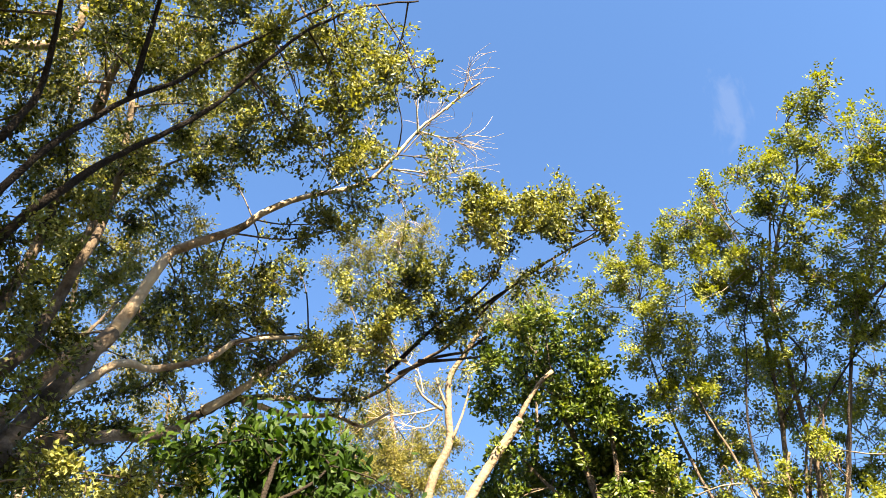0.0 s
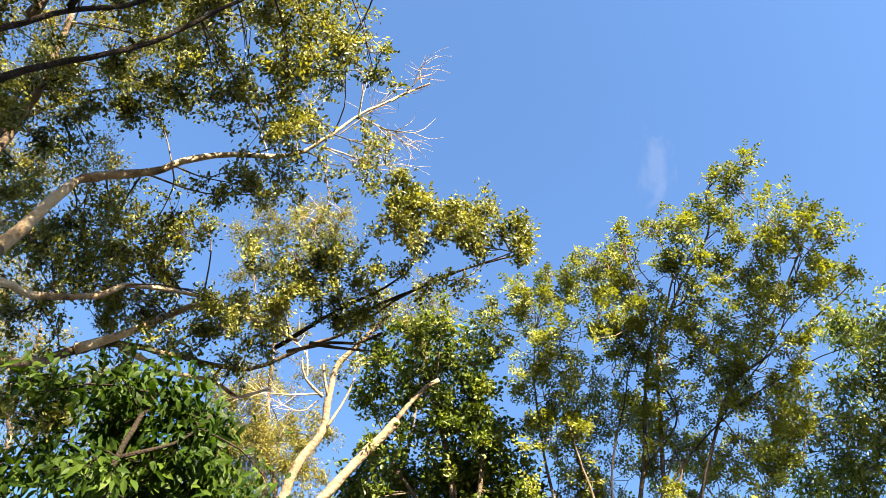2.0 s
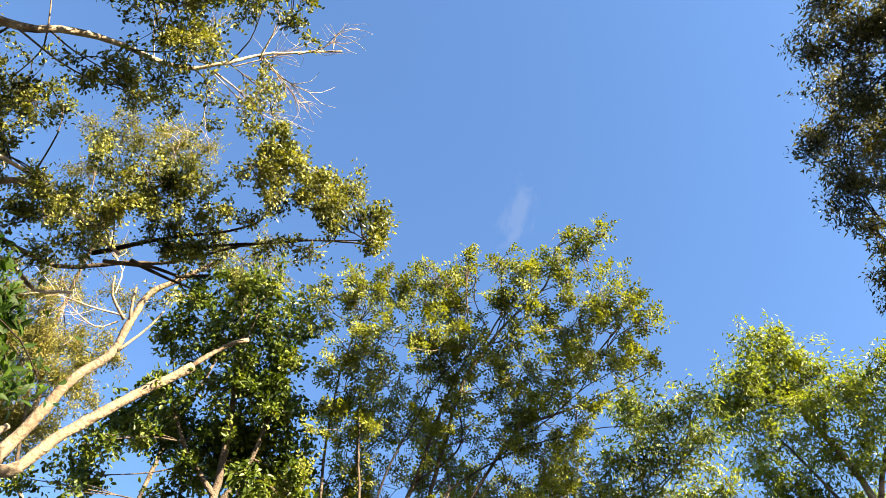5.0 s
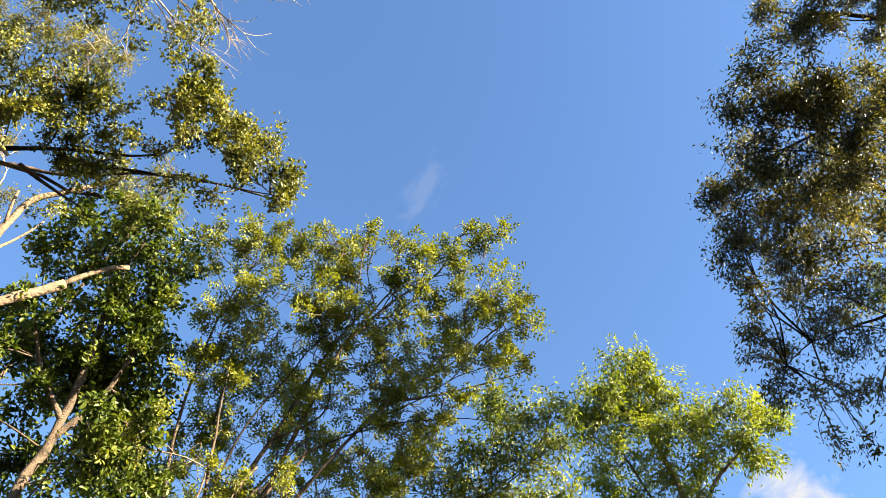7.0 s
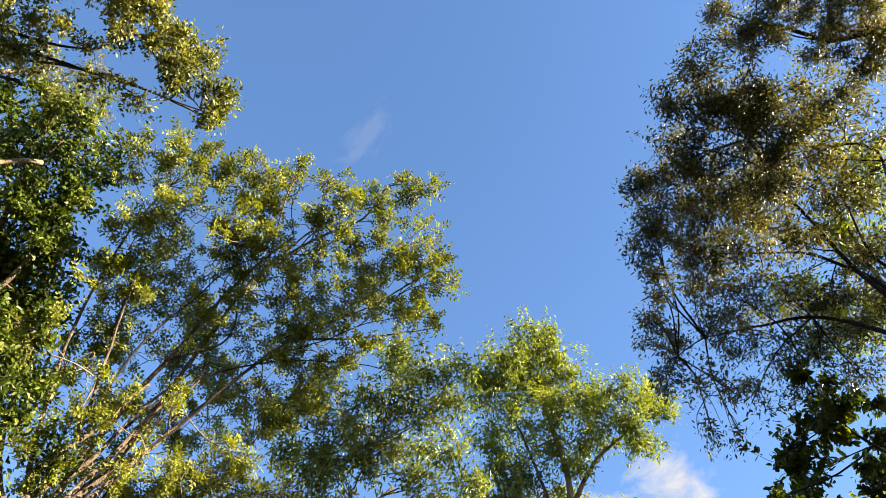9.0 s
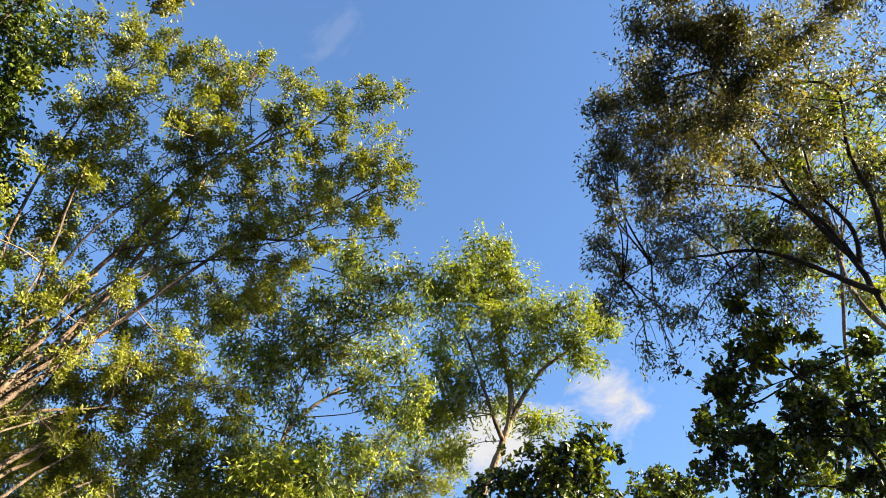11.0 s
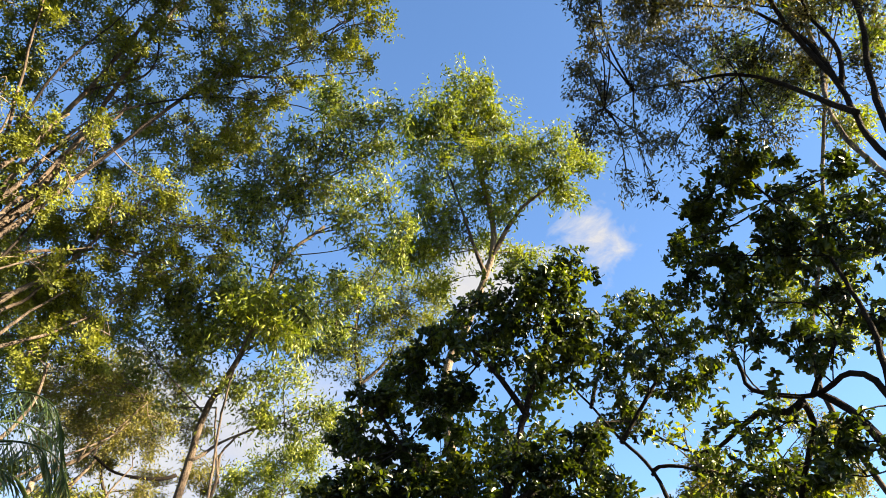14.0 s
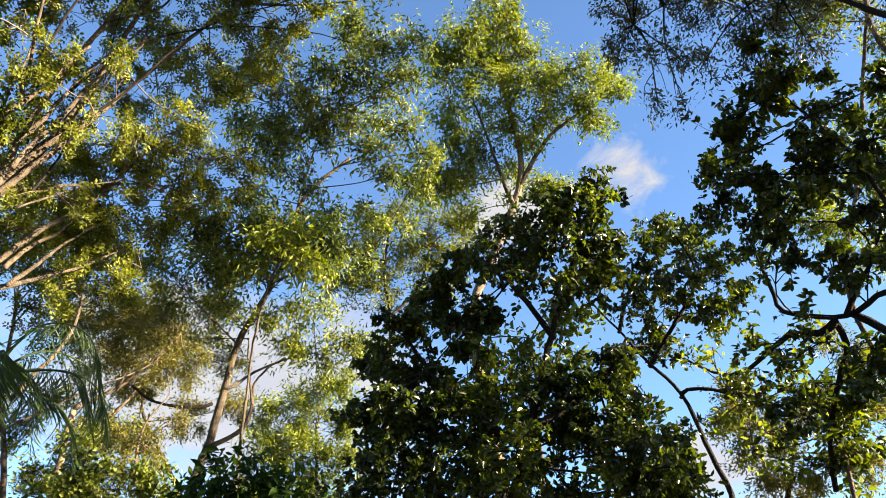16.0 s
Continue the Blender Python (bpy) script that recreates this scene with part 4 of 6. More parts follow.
feather.crown([
    (-3.63, 9.17, 10.52, 0.56), (-3.00, 9.63, 10.70, 0.57), (-2.35, 10.12, 11.02, 0.65), (-1.56, 10.14, 10.90, 0.64), (-0.86, 9.71, 10.75, 0.52),
    (-0.35, 10.00, 11.15, 0.39), (-4.53, 9.60, 10.21, 0.56), (-3.76, 9.70, 9.94, 0.55), (-2.94, 9.70, 9.83, 0.55), (-2.25, 10.28, 10.19, 0.57),
    (-1.42, 10.34, 10.23, 0.57), (-0.75, 10.56, 10.77, 0.47)], 0.85)
feather.crown([
    (-3.66, 10.56, 9.16, 0.72), (-2.85, 10.40, 8.98, 0.71), (-2.04, 10.15, 9.06, 0.64), (-1.35, 10.79, 9.45, 0.62), (-0.66, 9.96, 8.86, 0.43),
    (-3.22, 10.22, 7.96, 0.66), (-2.69, 10.80, 8.34, 0.70), (-2.02, 10.85, 8.60, 0.65), (-1.23, 10.40, 8.43, 0.52), (-0.60, 10.88, 8.86, 0.36),
    (-3.31, 11.40, 7.82, 0.71), (-2.50, 11.00, 7.61, 0.57), (-2.03, 10.98, 7.96, 0.46), (-2.96, 11.07, 6.86, 0.61), (-2.36, 11.19, 7.09, 0.51),
    (-4.43, 10.63, 8.63, 0.82), (-3.97, 10.68, 7.39, 0.78)], 0.75)
feather.crown([
    (-4.22, 11.98, 9.55, 0.60), (-3.53, 12.07, 9.63, 0.60), (-2.70, 11.78, 9.70, 0.59), (-1.83, 11.55, 9.57, 0.58), (-3.38, 12.63, 8.98, 0.60),
    (-3.95, 12.03, 8.51, 0.63), (-2.33, 12.51, 8.19, 0.51), (-3.11, 12.36, 7.90, 0.63), (-3.93, 12.95, 8.10, 0.66), (-1.86, 12.30, 8.90, 0.52),
    (-1.11, 12.11, 8.90, 0.47), (-3.05, 12.88, 7.28, 0.63), (-2.12, 12.53, 7.42, 0.50), (-3.57, 13.06, 7.01, 0.63)], 0.75)
feather.crown([
    (-3.90, 6.92, 12.40, 0.27), (-3.29, 6.78, 12.47, 0.29), (-2.82, 7.05, 13.14, 0.28), (-2.18, 7.10, 13.30, 0.26), (-1.40, 6.69, 12.52, 0.24),
    (-0.98, 7.11, 13.04, 0.23)], 0.8)
feather.crown([
    (-4.21, 7.94, 9.08, 0.43), (-3.96, 8.79, 9.54, 0.50), (-4.28, 8.90, 8.94, 0.52), (-3.49, 8.71, 8.51, 0.50), (-3.06, 8.51, 9.00, 0.44),
    (-3.86, 8.82, 7.98, 0.48), (-3.55, 9.79, 8.59, 0.53), (-2.78, 9.04, 8.50, 0.50), (-2.52, 9.07, 9.18, 0.46), (-4.63, 7.73, 9.44, 0.38),
    (-2.15, 9.62, 8.66, 0.49), (-1.59, 9.42, 8.99, 0.46)], 0.5)

lean = Tree("leaning_tree", (-1.36, 12.93, 0.00), "slender leaning tree with narrow bright leaves", BROWN_BARK, LEAF_GLINT, NARROW, 0.115, cover=2.4, droop=0.4, spray=26, flat=0.7, long=3.2, tuft=0.8, bulk=0.4, twig=0.006)
lean.limb("trunk", [(-1.36, 12.93, -0.10), (-1.23, 13.28, 2.09), (-1.07, 13.71, 4.53), (-0.86, 13.66, 5.56), (-0.75, 13.58, 6.45), (-0.62, 13.48, 7.27), (-0.24, 13.35, 8.28), (0.17, 13.04, 9.26), (0.14, 12.87, 9.72), (0.33, 12.75, 10.26), (1.08, 12.52, 11.03)], 0.125, 0.03)
lean.limb("limb", [(-0.85, 13.69, 5.47), (-0.38, 13.73, 5.76), (-0.23, 13.72, 6.12), (-0.24, 13.65, 6.62), (-0.03, 13.63, 6.95)], 0.05, 0.018)
lean.limb("limb", [(-0.74, 13.58, 6.45), (-0.57, 13.61, 6.54), (-0.27, 13.67, 6.84), (0.30, 13.75, 7.20), (0.81, 13.86, 7.40)], 0.035, 0.012)
lean.limb("limb", [(-0.90, 13.56, 6.17), (-1.12, 13.48, 6.05), (-1.56, 13.34, 6.01), (-1.90, 13.17, 6.05), (-2.16, 13.07, 6.21)], 0.035, 0.02, bark=SHADED_BARK)
lean.limb("limb", [(-0.21, 13.72, 6.14), (-0.30, 13.61, 6.49), (-0.43, 13.44, 7.38)], 0.025, 0.015)
lean.limb("limb", [(0.14, 12.87, 9.72), (0.40, 12.30, 11.03), (0.74, 11.93, 11.93)], 0.025, 0.01)
lean.limb("limb", [(-0.16, 13.34, 8.52), (0.65, 13.40, 9.02), (1.17, 13.33, 9.30), (2.07, 13.36, 9.27)], 0.035, 0.015, bark=SHADED_BARK)
lean.crown([
    (0.97, 10.51, 12.60, 0.51), (1.30, 10.22, 11.79, 0.57), (0.85, 10.94, 12.21, 0.54), (1.82, 10.20, 12.05, 0.44), (0.49, 11.09, 11.67, 0.59),
    (1.12, 10.89, 11.49, 0.58), (1.83, 10.65, 11.58, 0.53), (-0.08, 11.37, 11.35, 0.59), (-0.19, 11.66, 10.87, 0.58), (0.61, 11.41, 10.97, 0.58),
    (1.48, 11.64, 11.34, 0.54), (-0.45, 12.00, 10.68, 0.53), (1.49, 11.30, 10.39, 0.49), (2.05, 11.06, 10.99, 0.44), (2.39, 11.59, 10.65, 0.45),
    (-1.05, 12.08, 11.16, 0.57), (-1.36, 11.65, 11.59, 0.57), (-0.76, 11.16, 11.59, 0.56)], 0.8)
lean.crown([
    (0.35, 11.53, 8.34, 0.64), (-0.05, 12.25, 8.93, 0.59), (-0.24, 12.14, 8.28, 0.51), (0.61, 12.26, 8.41, 0.45), (-0.73, 12.40, 8.46, 0.52),
    (-1.25, 12.13, 8.67, 0.46), (-0.64, 11.87, 8.84, 0.46), (-1.67, 12.11, 9.27, 0.53)], 1.0, 1.2)
lean.crown([
    (0.71, 13.36, 8.15, 0.50), (1.20, 13.60, 7.61, 0.53), (1.06, 14.30, 7.43, 0.46), (0.36, 13.45, 7.47, 0.57), (-0.09, 13.40, 7.85, 0.47),
    (-2.27, 14.02, 7.58, 0.56), (-1.80, 13.10, 7.53, 0.53), (-1.48, 14.14, 7.60, 0.48), (-0.94, 13.74, 8.16, 0.51), (-0.59, 13.17, 8.62, 0.50),
    (-1.34, 13.10, 8.26, 0.54), (-2.02, 13.49, 8.63, 0.56), (1.70, 14.21, 7.69, 0.43)], 0.8, 0.9)
lean.crown([
    (-0.03, 11.49, 10.53, 0.41), (0.44, 11.55, 11.08, 0.42), (-0.15, 12.26, 10.30, 0.47), (0.85, 11.52, 11.13, 0.42), (0.40, 12.19, 9.95, 0.36),
    (1.59, 11.74, 10.09, 0.41), (2.31, 12.16, 10.25, 0.43), (1.55, 12.83, 9.91, 0.46), (0.66, 12.19, 9.37, 0.49), (2.02, 12.22, 9.47, 0.41),
    (1.54, 13.25, 9.26, 0.40), (-0.31, 13.17, 9.46, 0.51), (0.25, 13.17, 9.16, 0.54), (0.95, 12.49, 8.75, 0.46), (-1.12, 13.42, 8.75, 0.47),
    (-1.70, 13.47, 9.19, 0.51), (-0.73, 12.98, 10.18, 0.46)], 0.75)

lime = Tree("lime_green_tree", (5.30, 14.57, 0.00), "tall tree with yellow-green fine foliage in sun", GREY_BARK, LEAF_LIME, NARROW, 0.115, cover=2.6, droop=0.5, spray=30, flat=0.7, long=3.2, tuft=0.8, bulk=0.42)
lime.limb("trunk", [(5.30, 14.57, -0.10), (4.67, 14.30, 3.77), (3.90, 13.97, 8.27), (4.33, 13.78, 9.91), (4.64, 13.44, 10.85), (4.82, 13.24, 11.41), (4.85, 13.02, 12.18), (4.56, 12.77, 13.23), (4.21, 12.37, 14.21)], 0.2, 0.05, bark=PALE_BARK)
lime.limb("limb", [(4.82, 13.24, 11.41), (5.32, 12.78, 12.41), (5.93, 12.47, 12.94), (6.49, 12.07, 13.23)], 0.06, 0.02)
lime.limb("limb", [(4.56, 12.77, 13.23), (4.85, 12.30, 13.76), (5.37, 12.18, 13.96)], 0.04, 0.015)
lime.limb("limb", [(4.69, 13.32, 11.00), (4.26, 13.20, 12.20), (3.65, 12.84, 13.61)], 0.05, 0.015)
lime.crown([
    (3.65, 11.78, 14.99, 0.51), (3.22, 11.72, 14.07, 0.69), (4.14, 12.06, 14.83, 0.73), (2.98, 12.31, 13.85, 0.70), (3.85, 12.55, 14.11, 0.79),
    (4.80, 12.45, 14.43, 0.73), (5.31, 12.44, 13.81, 0.72), (4.44, 12.36, 13.20, 0.69), (5.74, 11.80, 13.51, 0.53), (6.58, 12.06, 13.95, 0.52),
    (5.90, 12.04, 12.92, 0.59), (5.52, 12.81, 13.13, 0.61), (6.65, 11.87, 13.18, 0.33), (6.31, 12.15, 12.60, 0.33)])
lime.crown([
    (3.74, 13.20, 13.42, 0.72), (3.48, 13.22, 12.38, 0.75), (4.16, 13.34, 12.12, 0.69), (4.51, 13.09, 12.81, 0.54), (4.93, 12.82, 12.36, 0.39),
    (3.13, 13.86, 11.69, 0.75), (3.88, 14.27, 11.95, 0.61), (2.78, 14.70, 12.04, 0.62), (5.06, 14.04, 12.39, 0.38), (3.99, 14.19, 11.07, 0.39),
    (5.74, 13.58, 11.72, 0.57)], 0.9)

olive_a = Tree("background_tree", (2.37, 16.83, 0.00), "olive tree behind the others, thin crown", GREY_BARK, LEAF_FEATHER, NARROW, 0.105, cover=1.7, droop=0.2, spray=22, long=3.5)
olive_a.limb("trunk", [(2.37, 16.83, -0.10), (2.57, 17.22, 3.71), (2.81, 17.70, 8.13), (2.77, 17.86, 10.30), (2.54, 17.61, 11.46), (2.59, 17.25, 12.62)], 0.12, 0.03)
olive_a.limb("limb", [(2.77, 17.86, 10.30), (3.45, 17.67, 11.09), (3.68, 17.37, 12.14)], 0.05, 0.015)
olive_a.crown([
    (2.70, 16.96, 12.45, 0.76), (1.90, 17.53, 12.35, 0.87), (3.60, 16.97, 12.58, 0.81), (4.22, 17.71, 12.23, 0.79), (3.09, 17.42, 11.75, 0.86),
    (2.08, 17.39, 11.27, 0.79), (3.95, 17.89, 11.43, 0.78), (4.38, 16.44, 12.36, 0.68), (1.45, 18.22, 11.32, 0.77), (2.64, 18.14, 10.91, 0.77)])

olive_b = Tree("background_tree", (0.00, 17.00, 0.00), "sunlit yellow-green tree with a soft round crown", GREY_BARK, LEAF_LIME, NARROW, 0.105, cover=1.7, droop=0.2, spray=22, long=3.5)
olive_b.limb("trunk", [(0.00, 17.00, -0.10), (0.62, 17.56, 2.23), (1.37, 18.25, 4.84), (1.28, 18.46, 6.24), (1.18, 18.58, 7.61)], 0.1, 0.03)
olive_b.crown([
    (1.15, 18.87, 8.28, 0.92), (0.38, 18.68, 7.59, 0.81), (2.00, 18.64, 7.69, 0.65), (0.97, 18.52, 6.89, 0.88), (0.06, 18.88, 6.95, 0.80),
    (1.78, 18.52, 6.68, 0.71), (1.09, 19.31, 6.18, 0.90), (0.04, 19.07, 6.07, 0.89), (1.86, 17.79, 8.37, 0.44)], 1.4)

olive_c = Tree("background_tree", (-3.74, 17.61, 0.00), "sparse olive tree with thin pale branches", GREY_BARK, LEAF_HAZE, NARROW, 0.086, cover=1.7, droop=0.2, spray=22, long=3.5)
olive_c.limb("trunk", [(-3.74, 17.61, -0.10), (-2.69, 18.12, 2.22), (-1.39, 18.74, 4.83), (-2.90, 18.82, 7.82), (-2.61, 18.95, 9.04)], 0.09, 0.03)
olive_c.limb("limb", [(-4.18, 18.39, 6.67), (-3.48, 18.78, 7.62), (-2.82, 18.94, 8.72)], 0.05, 0.015)
olive_c.limb("limb", [(-3.85, 18.45, 6.71), (-2.97, 18.64, 8.30), (-2.41, 18.66, 9.53)], 0.05, 0.015)
olive_c.crown([
    (-3.05, 18.65, 8.73, 0.82), (-2.53, 18.60, 9.49, 0.74), (-3.43, 19.41, 8.27, 0.75), (-2.14, 18.73, 8.69, 0.66), (-3.95, 18.92, 9.20, 0.75),
    (-1.98, 18.72, 10.22, 0.76), (-2.84, 17.92, 10.05, 0.73), (-1.17, 19.23, 9.28, 0.68), (-0.73, 18.98, 8.04, 0.66), (-1.74, 19.06, 7.71, 0.66),
    (-4.51, 18.37, 9.79, 0.74), (-3.73, 18.96, 7.53, 0.65)], 1.1)

olive_d = Tree("background_tree", (-4.68, 15.30, 0.00), "small sunlit tree low between the trunks", GREY_BARK, LEAF_FEATHER, NARROW, 0.105, cover=1.7, droop=0.2, spray=22, long=3.5)
olive_d.limb("trunk", [(-4.68, 15.30, -0.10), (-3.78, 15.92, 1.85), (-2.67, 16.67, 4.00), (-2.74, 16.97, 5.09), (-2.78, 17.19, 6.28)], 0.08, 0.03)
olive_d.crown([
    (-3.87, 17.54, 5.96, 0.68), (-3.20, 17.11, 6.23, 0.64), (-2.69, 16.91, 6.55, 0.64), (-4.29, 17.43, 5.57, 0.64), (-2.79, 16.81, 5.49, 0.69),
    (-2.22, 17.62, 6.07, 0.59), (-3.37, 16.79, 5.24, 0.61)])

olive_e = Tree("background_tree", (-11.02, 6.89, 0.00), "hazy olive tree with soft fine foliage", GREY_BARK, LEAF_HAZE, NARROW, 0.086, cover=1.7, droop=0.2, spray=22, long=3.5)
olive_e.limb("trunk", [(-11.02, 6.89, -0.10), (-10.99, 7.68, 5.93), (-10.95, 8.65, 13.06), (-11.42, 8.26, 15.87), (-10.98, 7.35, 19.27), (-10.32, 6.51, 21.18)], 0.14, 0.03)
olive_e.crown([
    (-9.86, 5.66, 20.03, 1.01), (-9.49, 6.28, 21.14, 0.95), (-11.06, 6.16, 19.94, 0.75), (-8.53, 6.57, 20.49, 0.92), (-11.74, 8.22, 17.76, 0.90),
    (-13.09, 9.07, 17.68, 1.15), (-12.72, 9.80, 17.01, 1.02), (-13.92, 8.59, 16.96, 0.92), (-10.74, 8.97, 18.10, 0.56), (-11.06, 7.81, 19.21, 0.83),
    (-10.44, 5.30, 20.10, 0.61)], 0.6)

olive_f = Tree("background_tree", (-13.31, 4.33, 0.00), "pale hazy tree behind the big limbs", GREY_BARK, LEAF_HAZE, NARROW, 0.086, cover=1.7, droop=0.2, spray=22, long=3.5)
olive_f.limb("trunk", [(-13.31, 4.33, -0.10), (-13.85, 4.33, 5.96), (-14.51, 4.33, 13.13), (-14.58, 3.63, 14.86), (-14.50, 3.60, 15.70), (-14.20, 3.23, 16.79)], 0.16, 0.03)
olive_f.crown([
    (-14.30, 4.69, 15.85, 0.94), (-14.73, 3.17, 15.99, 0.84), (-14.54, 3.66, 16.56, 0.76), (-13.92, 5.17, 16.26, 0.76), (-15.22, 3.97, 15.37, 0.84),
    (-14.67, 4.95, 15.19, 0.93), (-14.79, 2.40, 16.93, 0.87), (-14.24, 1.52, 17.26, 0.86), (-14.20, 2.37, 17.45, 0.77)], 0.45)

olive_g = Tree("background_tree", (-9.37, 10.40, 0.00), "thin pale tree top behind the crowns", GREY_BARK, LEAF_HAZE, NARROW, 0.086, cover=1.7, droop=0.2, spray=22, long=3.5)
olive_g.limb("trunk", [(-9.37, 10.40, -0.10), (-9.28, 10.51, 5.88), (-9.17, 10.64, 12.95), (-8.35, 10.29, 16.68), (-7.53, 9.74, 18.71)], 0.1, 0.03)
olive_g.crown([
    (-7.31, 9.55, 18.81, 0.88), (-8.15, 9.44, 19.11, 0.70), (-7.10, 9.12, 19.25, 0.69)], 0.4)

olive_h = Tree("background_tree", (11.82, 9.23, 0.00), "sunlit yellow-green tree behind the dark crowns", GREY_BARK, LEAF_LIME, NARROW, 0.105, cover=1.7, droop=0.2, spray=22, long=3.5)
olive_h.limb("trunk", [(11.82, 9.23, -0.10), (10.52, 9.32, 3.12), (8.93, 9.42, 6.82), (9.30, 8.79, 9.41), (9.34, 7.42, 12.25)], 0.06, 0.03)
olive_h.crown([
    (9.04, 6.18, 13.41, 0.85), (9.08, 7.92, 12.25, 0.72), (9.94, 8.12, 11.62, 0.72), (8.41, 8.15, 12.30, 0.72), (7.70, 7.83, 12.54, 0.63),
    (8.88, 5.19, 13.11, 0.67), (9.50, 6.59, 12.13, 0.69), (8.22, 6.62, 12.87, 0.69), (8.72, 5.95, 14.23, 0.72), (9.86, 9.12, 10.24, 0.71),
    (9.53, 10.12, 10.12, 0.73), (9.93, 9.06, 9.11, 0.68), (9.70, 10.16, 9.18, 0.71), (9.27, 10.86, 9.78, 0.67), (10.41, 10.17, 8.59, 0.71)], 0.9)

olive_i = Tree("background_tree", (10.04, 11.15, 0.00), "brownish sparse tree low behind the dark crowns", GREY_BARK, LEAF_HAZE, NARROW, 0.086, cover=1.7, droop=0.2, spray=22, long=3.5)
olive_i.limb("trunk", [(10.04, 11.15, -0.10), (9.58, 11.81, 1.73), (9.02, 12.62, 3.73), (9.40, 12.63, 5.18), (9.87, 12.44, 6.53)], 0.1, 0.03)
olive_i.crown([
    (8.84, 13.11, 6.46, 0.67), (9.53, 12.79, 6.18, 0.66), (8.95, 12.90, 5.43, 0.64), (9.76, 12.44, 5.25, 0.64), (10.41, 11.89, 5.34, 0.63),
    (10.36, 11.47, 7.31, 0.65), (8.81, 12.91, 6.84, 0.53), (10.54, 12.57, 6.40, 0.60), (10.63, 11.36, 6.20, 0.56)], 1.4)

willow = Tree("willow_like_tree", (5.26, 1.21, 0.00), "large tree with fine drooping dark grey-green leaves", SHADED_BARK, LEAF_WILLOW, NARROW, 0.056, cover=2.3, droop=0.7, spray=40, long=3.6, tuft=0.9, bulk=0.46)
willow.limb("trunk", [(5.26, 1.21, -0.10), (5.05, 2.12, 2.21), (4.78, 3.23, 4.81), (4.85, 3.53, 5.59), (4.80, 3.65, 6.05), (4.78, 3.68, 6.70), (4.51, 3.73, 7.47), (4.32, 3.67, 8.05), (4.04, 3.55, 8.67), (3.73, 3.27, 9.21)], 0.056, 0.017)
willow.limb("limb", [(4.85, 3.53, 5.59), (4.92, 3.49, 6.54), (4.86, 3.27, 7.19), (4.78, 3.18, 7.73), (4.64, 2.86, 8.25), (4.50, 2.95, 8.55), (4.45, 3.15, 8.75)], 0.037, 0.013)
willow.limb("limb", [(4.75, 3.61, 6.30), (4.72, 3.89, 6.75), (4.59, 4.18, 7.24), (4.38, 4.49, 7.61), (4.15, 4.90, 7.88), (3.75, 5.25, 8.00), (3.35, 5.45, 7.75)], 0.031, 0.006)
willow.limb("limb", [(4.78, 3.68, 6.70), (4.60, 3.69, 7.29), (4.32, 3.91, 7.90), (4.12, 4.25, 8.36)], 0.025, 0.009)
willow.limb("limb", [(4.78, 3.68, 6.70), (4.80, 3.58, 7.05), (4.70, 3.63, 7.67), (4.58, 3.42, 8.28)], 0.028, 0.01)
willow.limb("limb", [(4.85, 3.53, 5.59), (5.01, 3.12, 6.39), (5.15, 2.73, 7.08)], 0.031, 0.017)
willow.crown([
    (3.06, 2.72, 9.01, 0.31), (3.37, 2.63, 8.94, 0.35), (2.93, 2.97, 8.83, 0.31), (3.36, 3.01, 8.80, 0.39), (3.63, 2.73, 8.71, 0.30),
    (3.01, 3.46, 9.03, 0.24), (3.06, 3.26, 8.46, 0.38), (3.92, 3.65, 9.16, 0.42), (3.87, 3.08, 8.63, 0.36), (4.36, 2.98, 9.23, 0.33),
    (2.87, 4.02, 9.10, 0.25), (3.11, 4.05, 8.97, 0.38), (3.40, 3.86, 8.64, 0.40), (4.07, 4.05, 8.89, 0.42), (3.91, 3.30, 8.12, 0.30),
    (4.52, 2.75, 8.83, 0.32), (2.83, 4.13, 8.46, 0.24), (3.25, 4.49, 8.64, 0.33), (3.66, 4.43, 8.55, 0.41)], 1.15)
willow.crown([
    (4.10, 3.01, 8.22, 0.30), (3.79, 4.00, 7.92, 0.32), (4.03, 3.66, 7.70, 0.31), (4.36, 3.43, 7.94, 0.32), (4.46, 3.03, 7.84, 0.31),
    (3.14, 4.67, 8.14, 0.24), (3.69, 5.04, 8.51, 0.34), (3.80, 4.52, 7.82, 0.33), (4.14, 4.28, 7.70, 0.32), (4.57, 4.15, 7.73, 0.30),
    (4.70, 3.68, 7.62, 0.32), (3.45, 5.23, 8.09, 0.25), (3.73, 5.20, 7.94, 0.30), (4.73, 2.57, 7.98, 0.44), (4.93, 3.25, 7.63, 0.44)], 0.6)
willow.crown([
    (4.02, 5.08, 7.78, 0.31), (4.51, 5.05, 7.93, 0.35), (4.66, 4.78, 7.50, 0.34), (4.84, 4.34, 7.32, 0.32), (3.55, 5.74, 8.01, 0.19),
    (3.32, 5.10, 7.02, 0.21), (3.63, 5.02, 6.99, 0.24), (3.87, 5.91, 7.29, 0.18), (3.95, 5.54, 6.91, 0.14), (3.85, 4.94, 6.88, 0.24),
    (4.54, 5.01, 7.22, 0.30), (5.21, 5.00, 7.50, 0.31), (5.23, 4.06, 7.34, 0.46)], 0.5)
willow.crown([
    (2.86, 4.40, 8.36, 0.19), (2.85, 4.50, 7.90, 0.20), (2.90, 4.74, 7.65, 0.20), (3.35, 5.58, 8.12, 0.22), (3.30, 5.50, 7.50, 0.19)], 0.8)

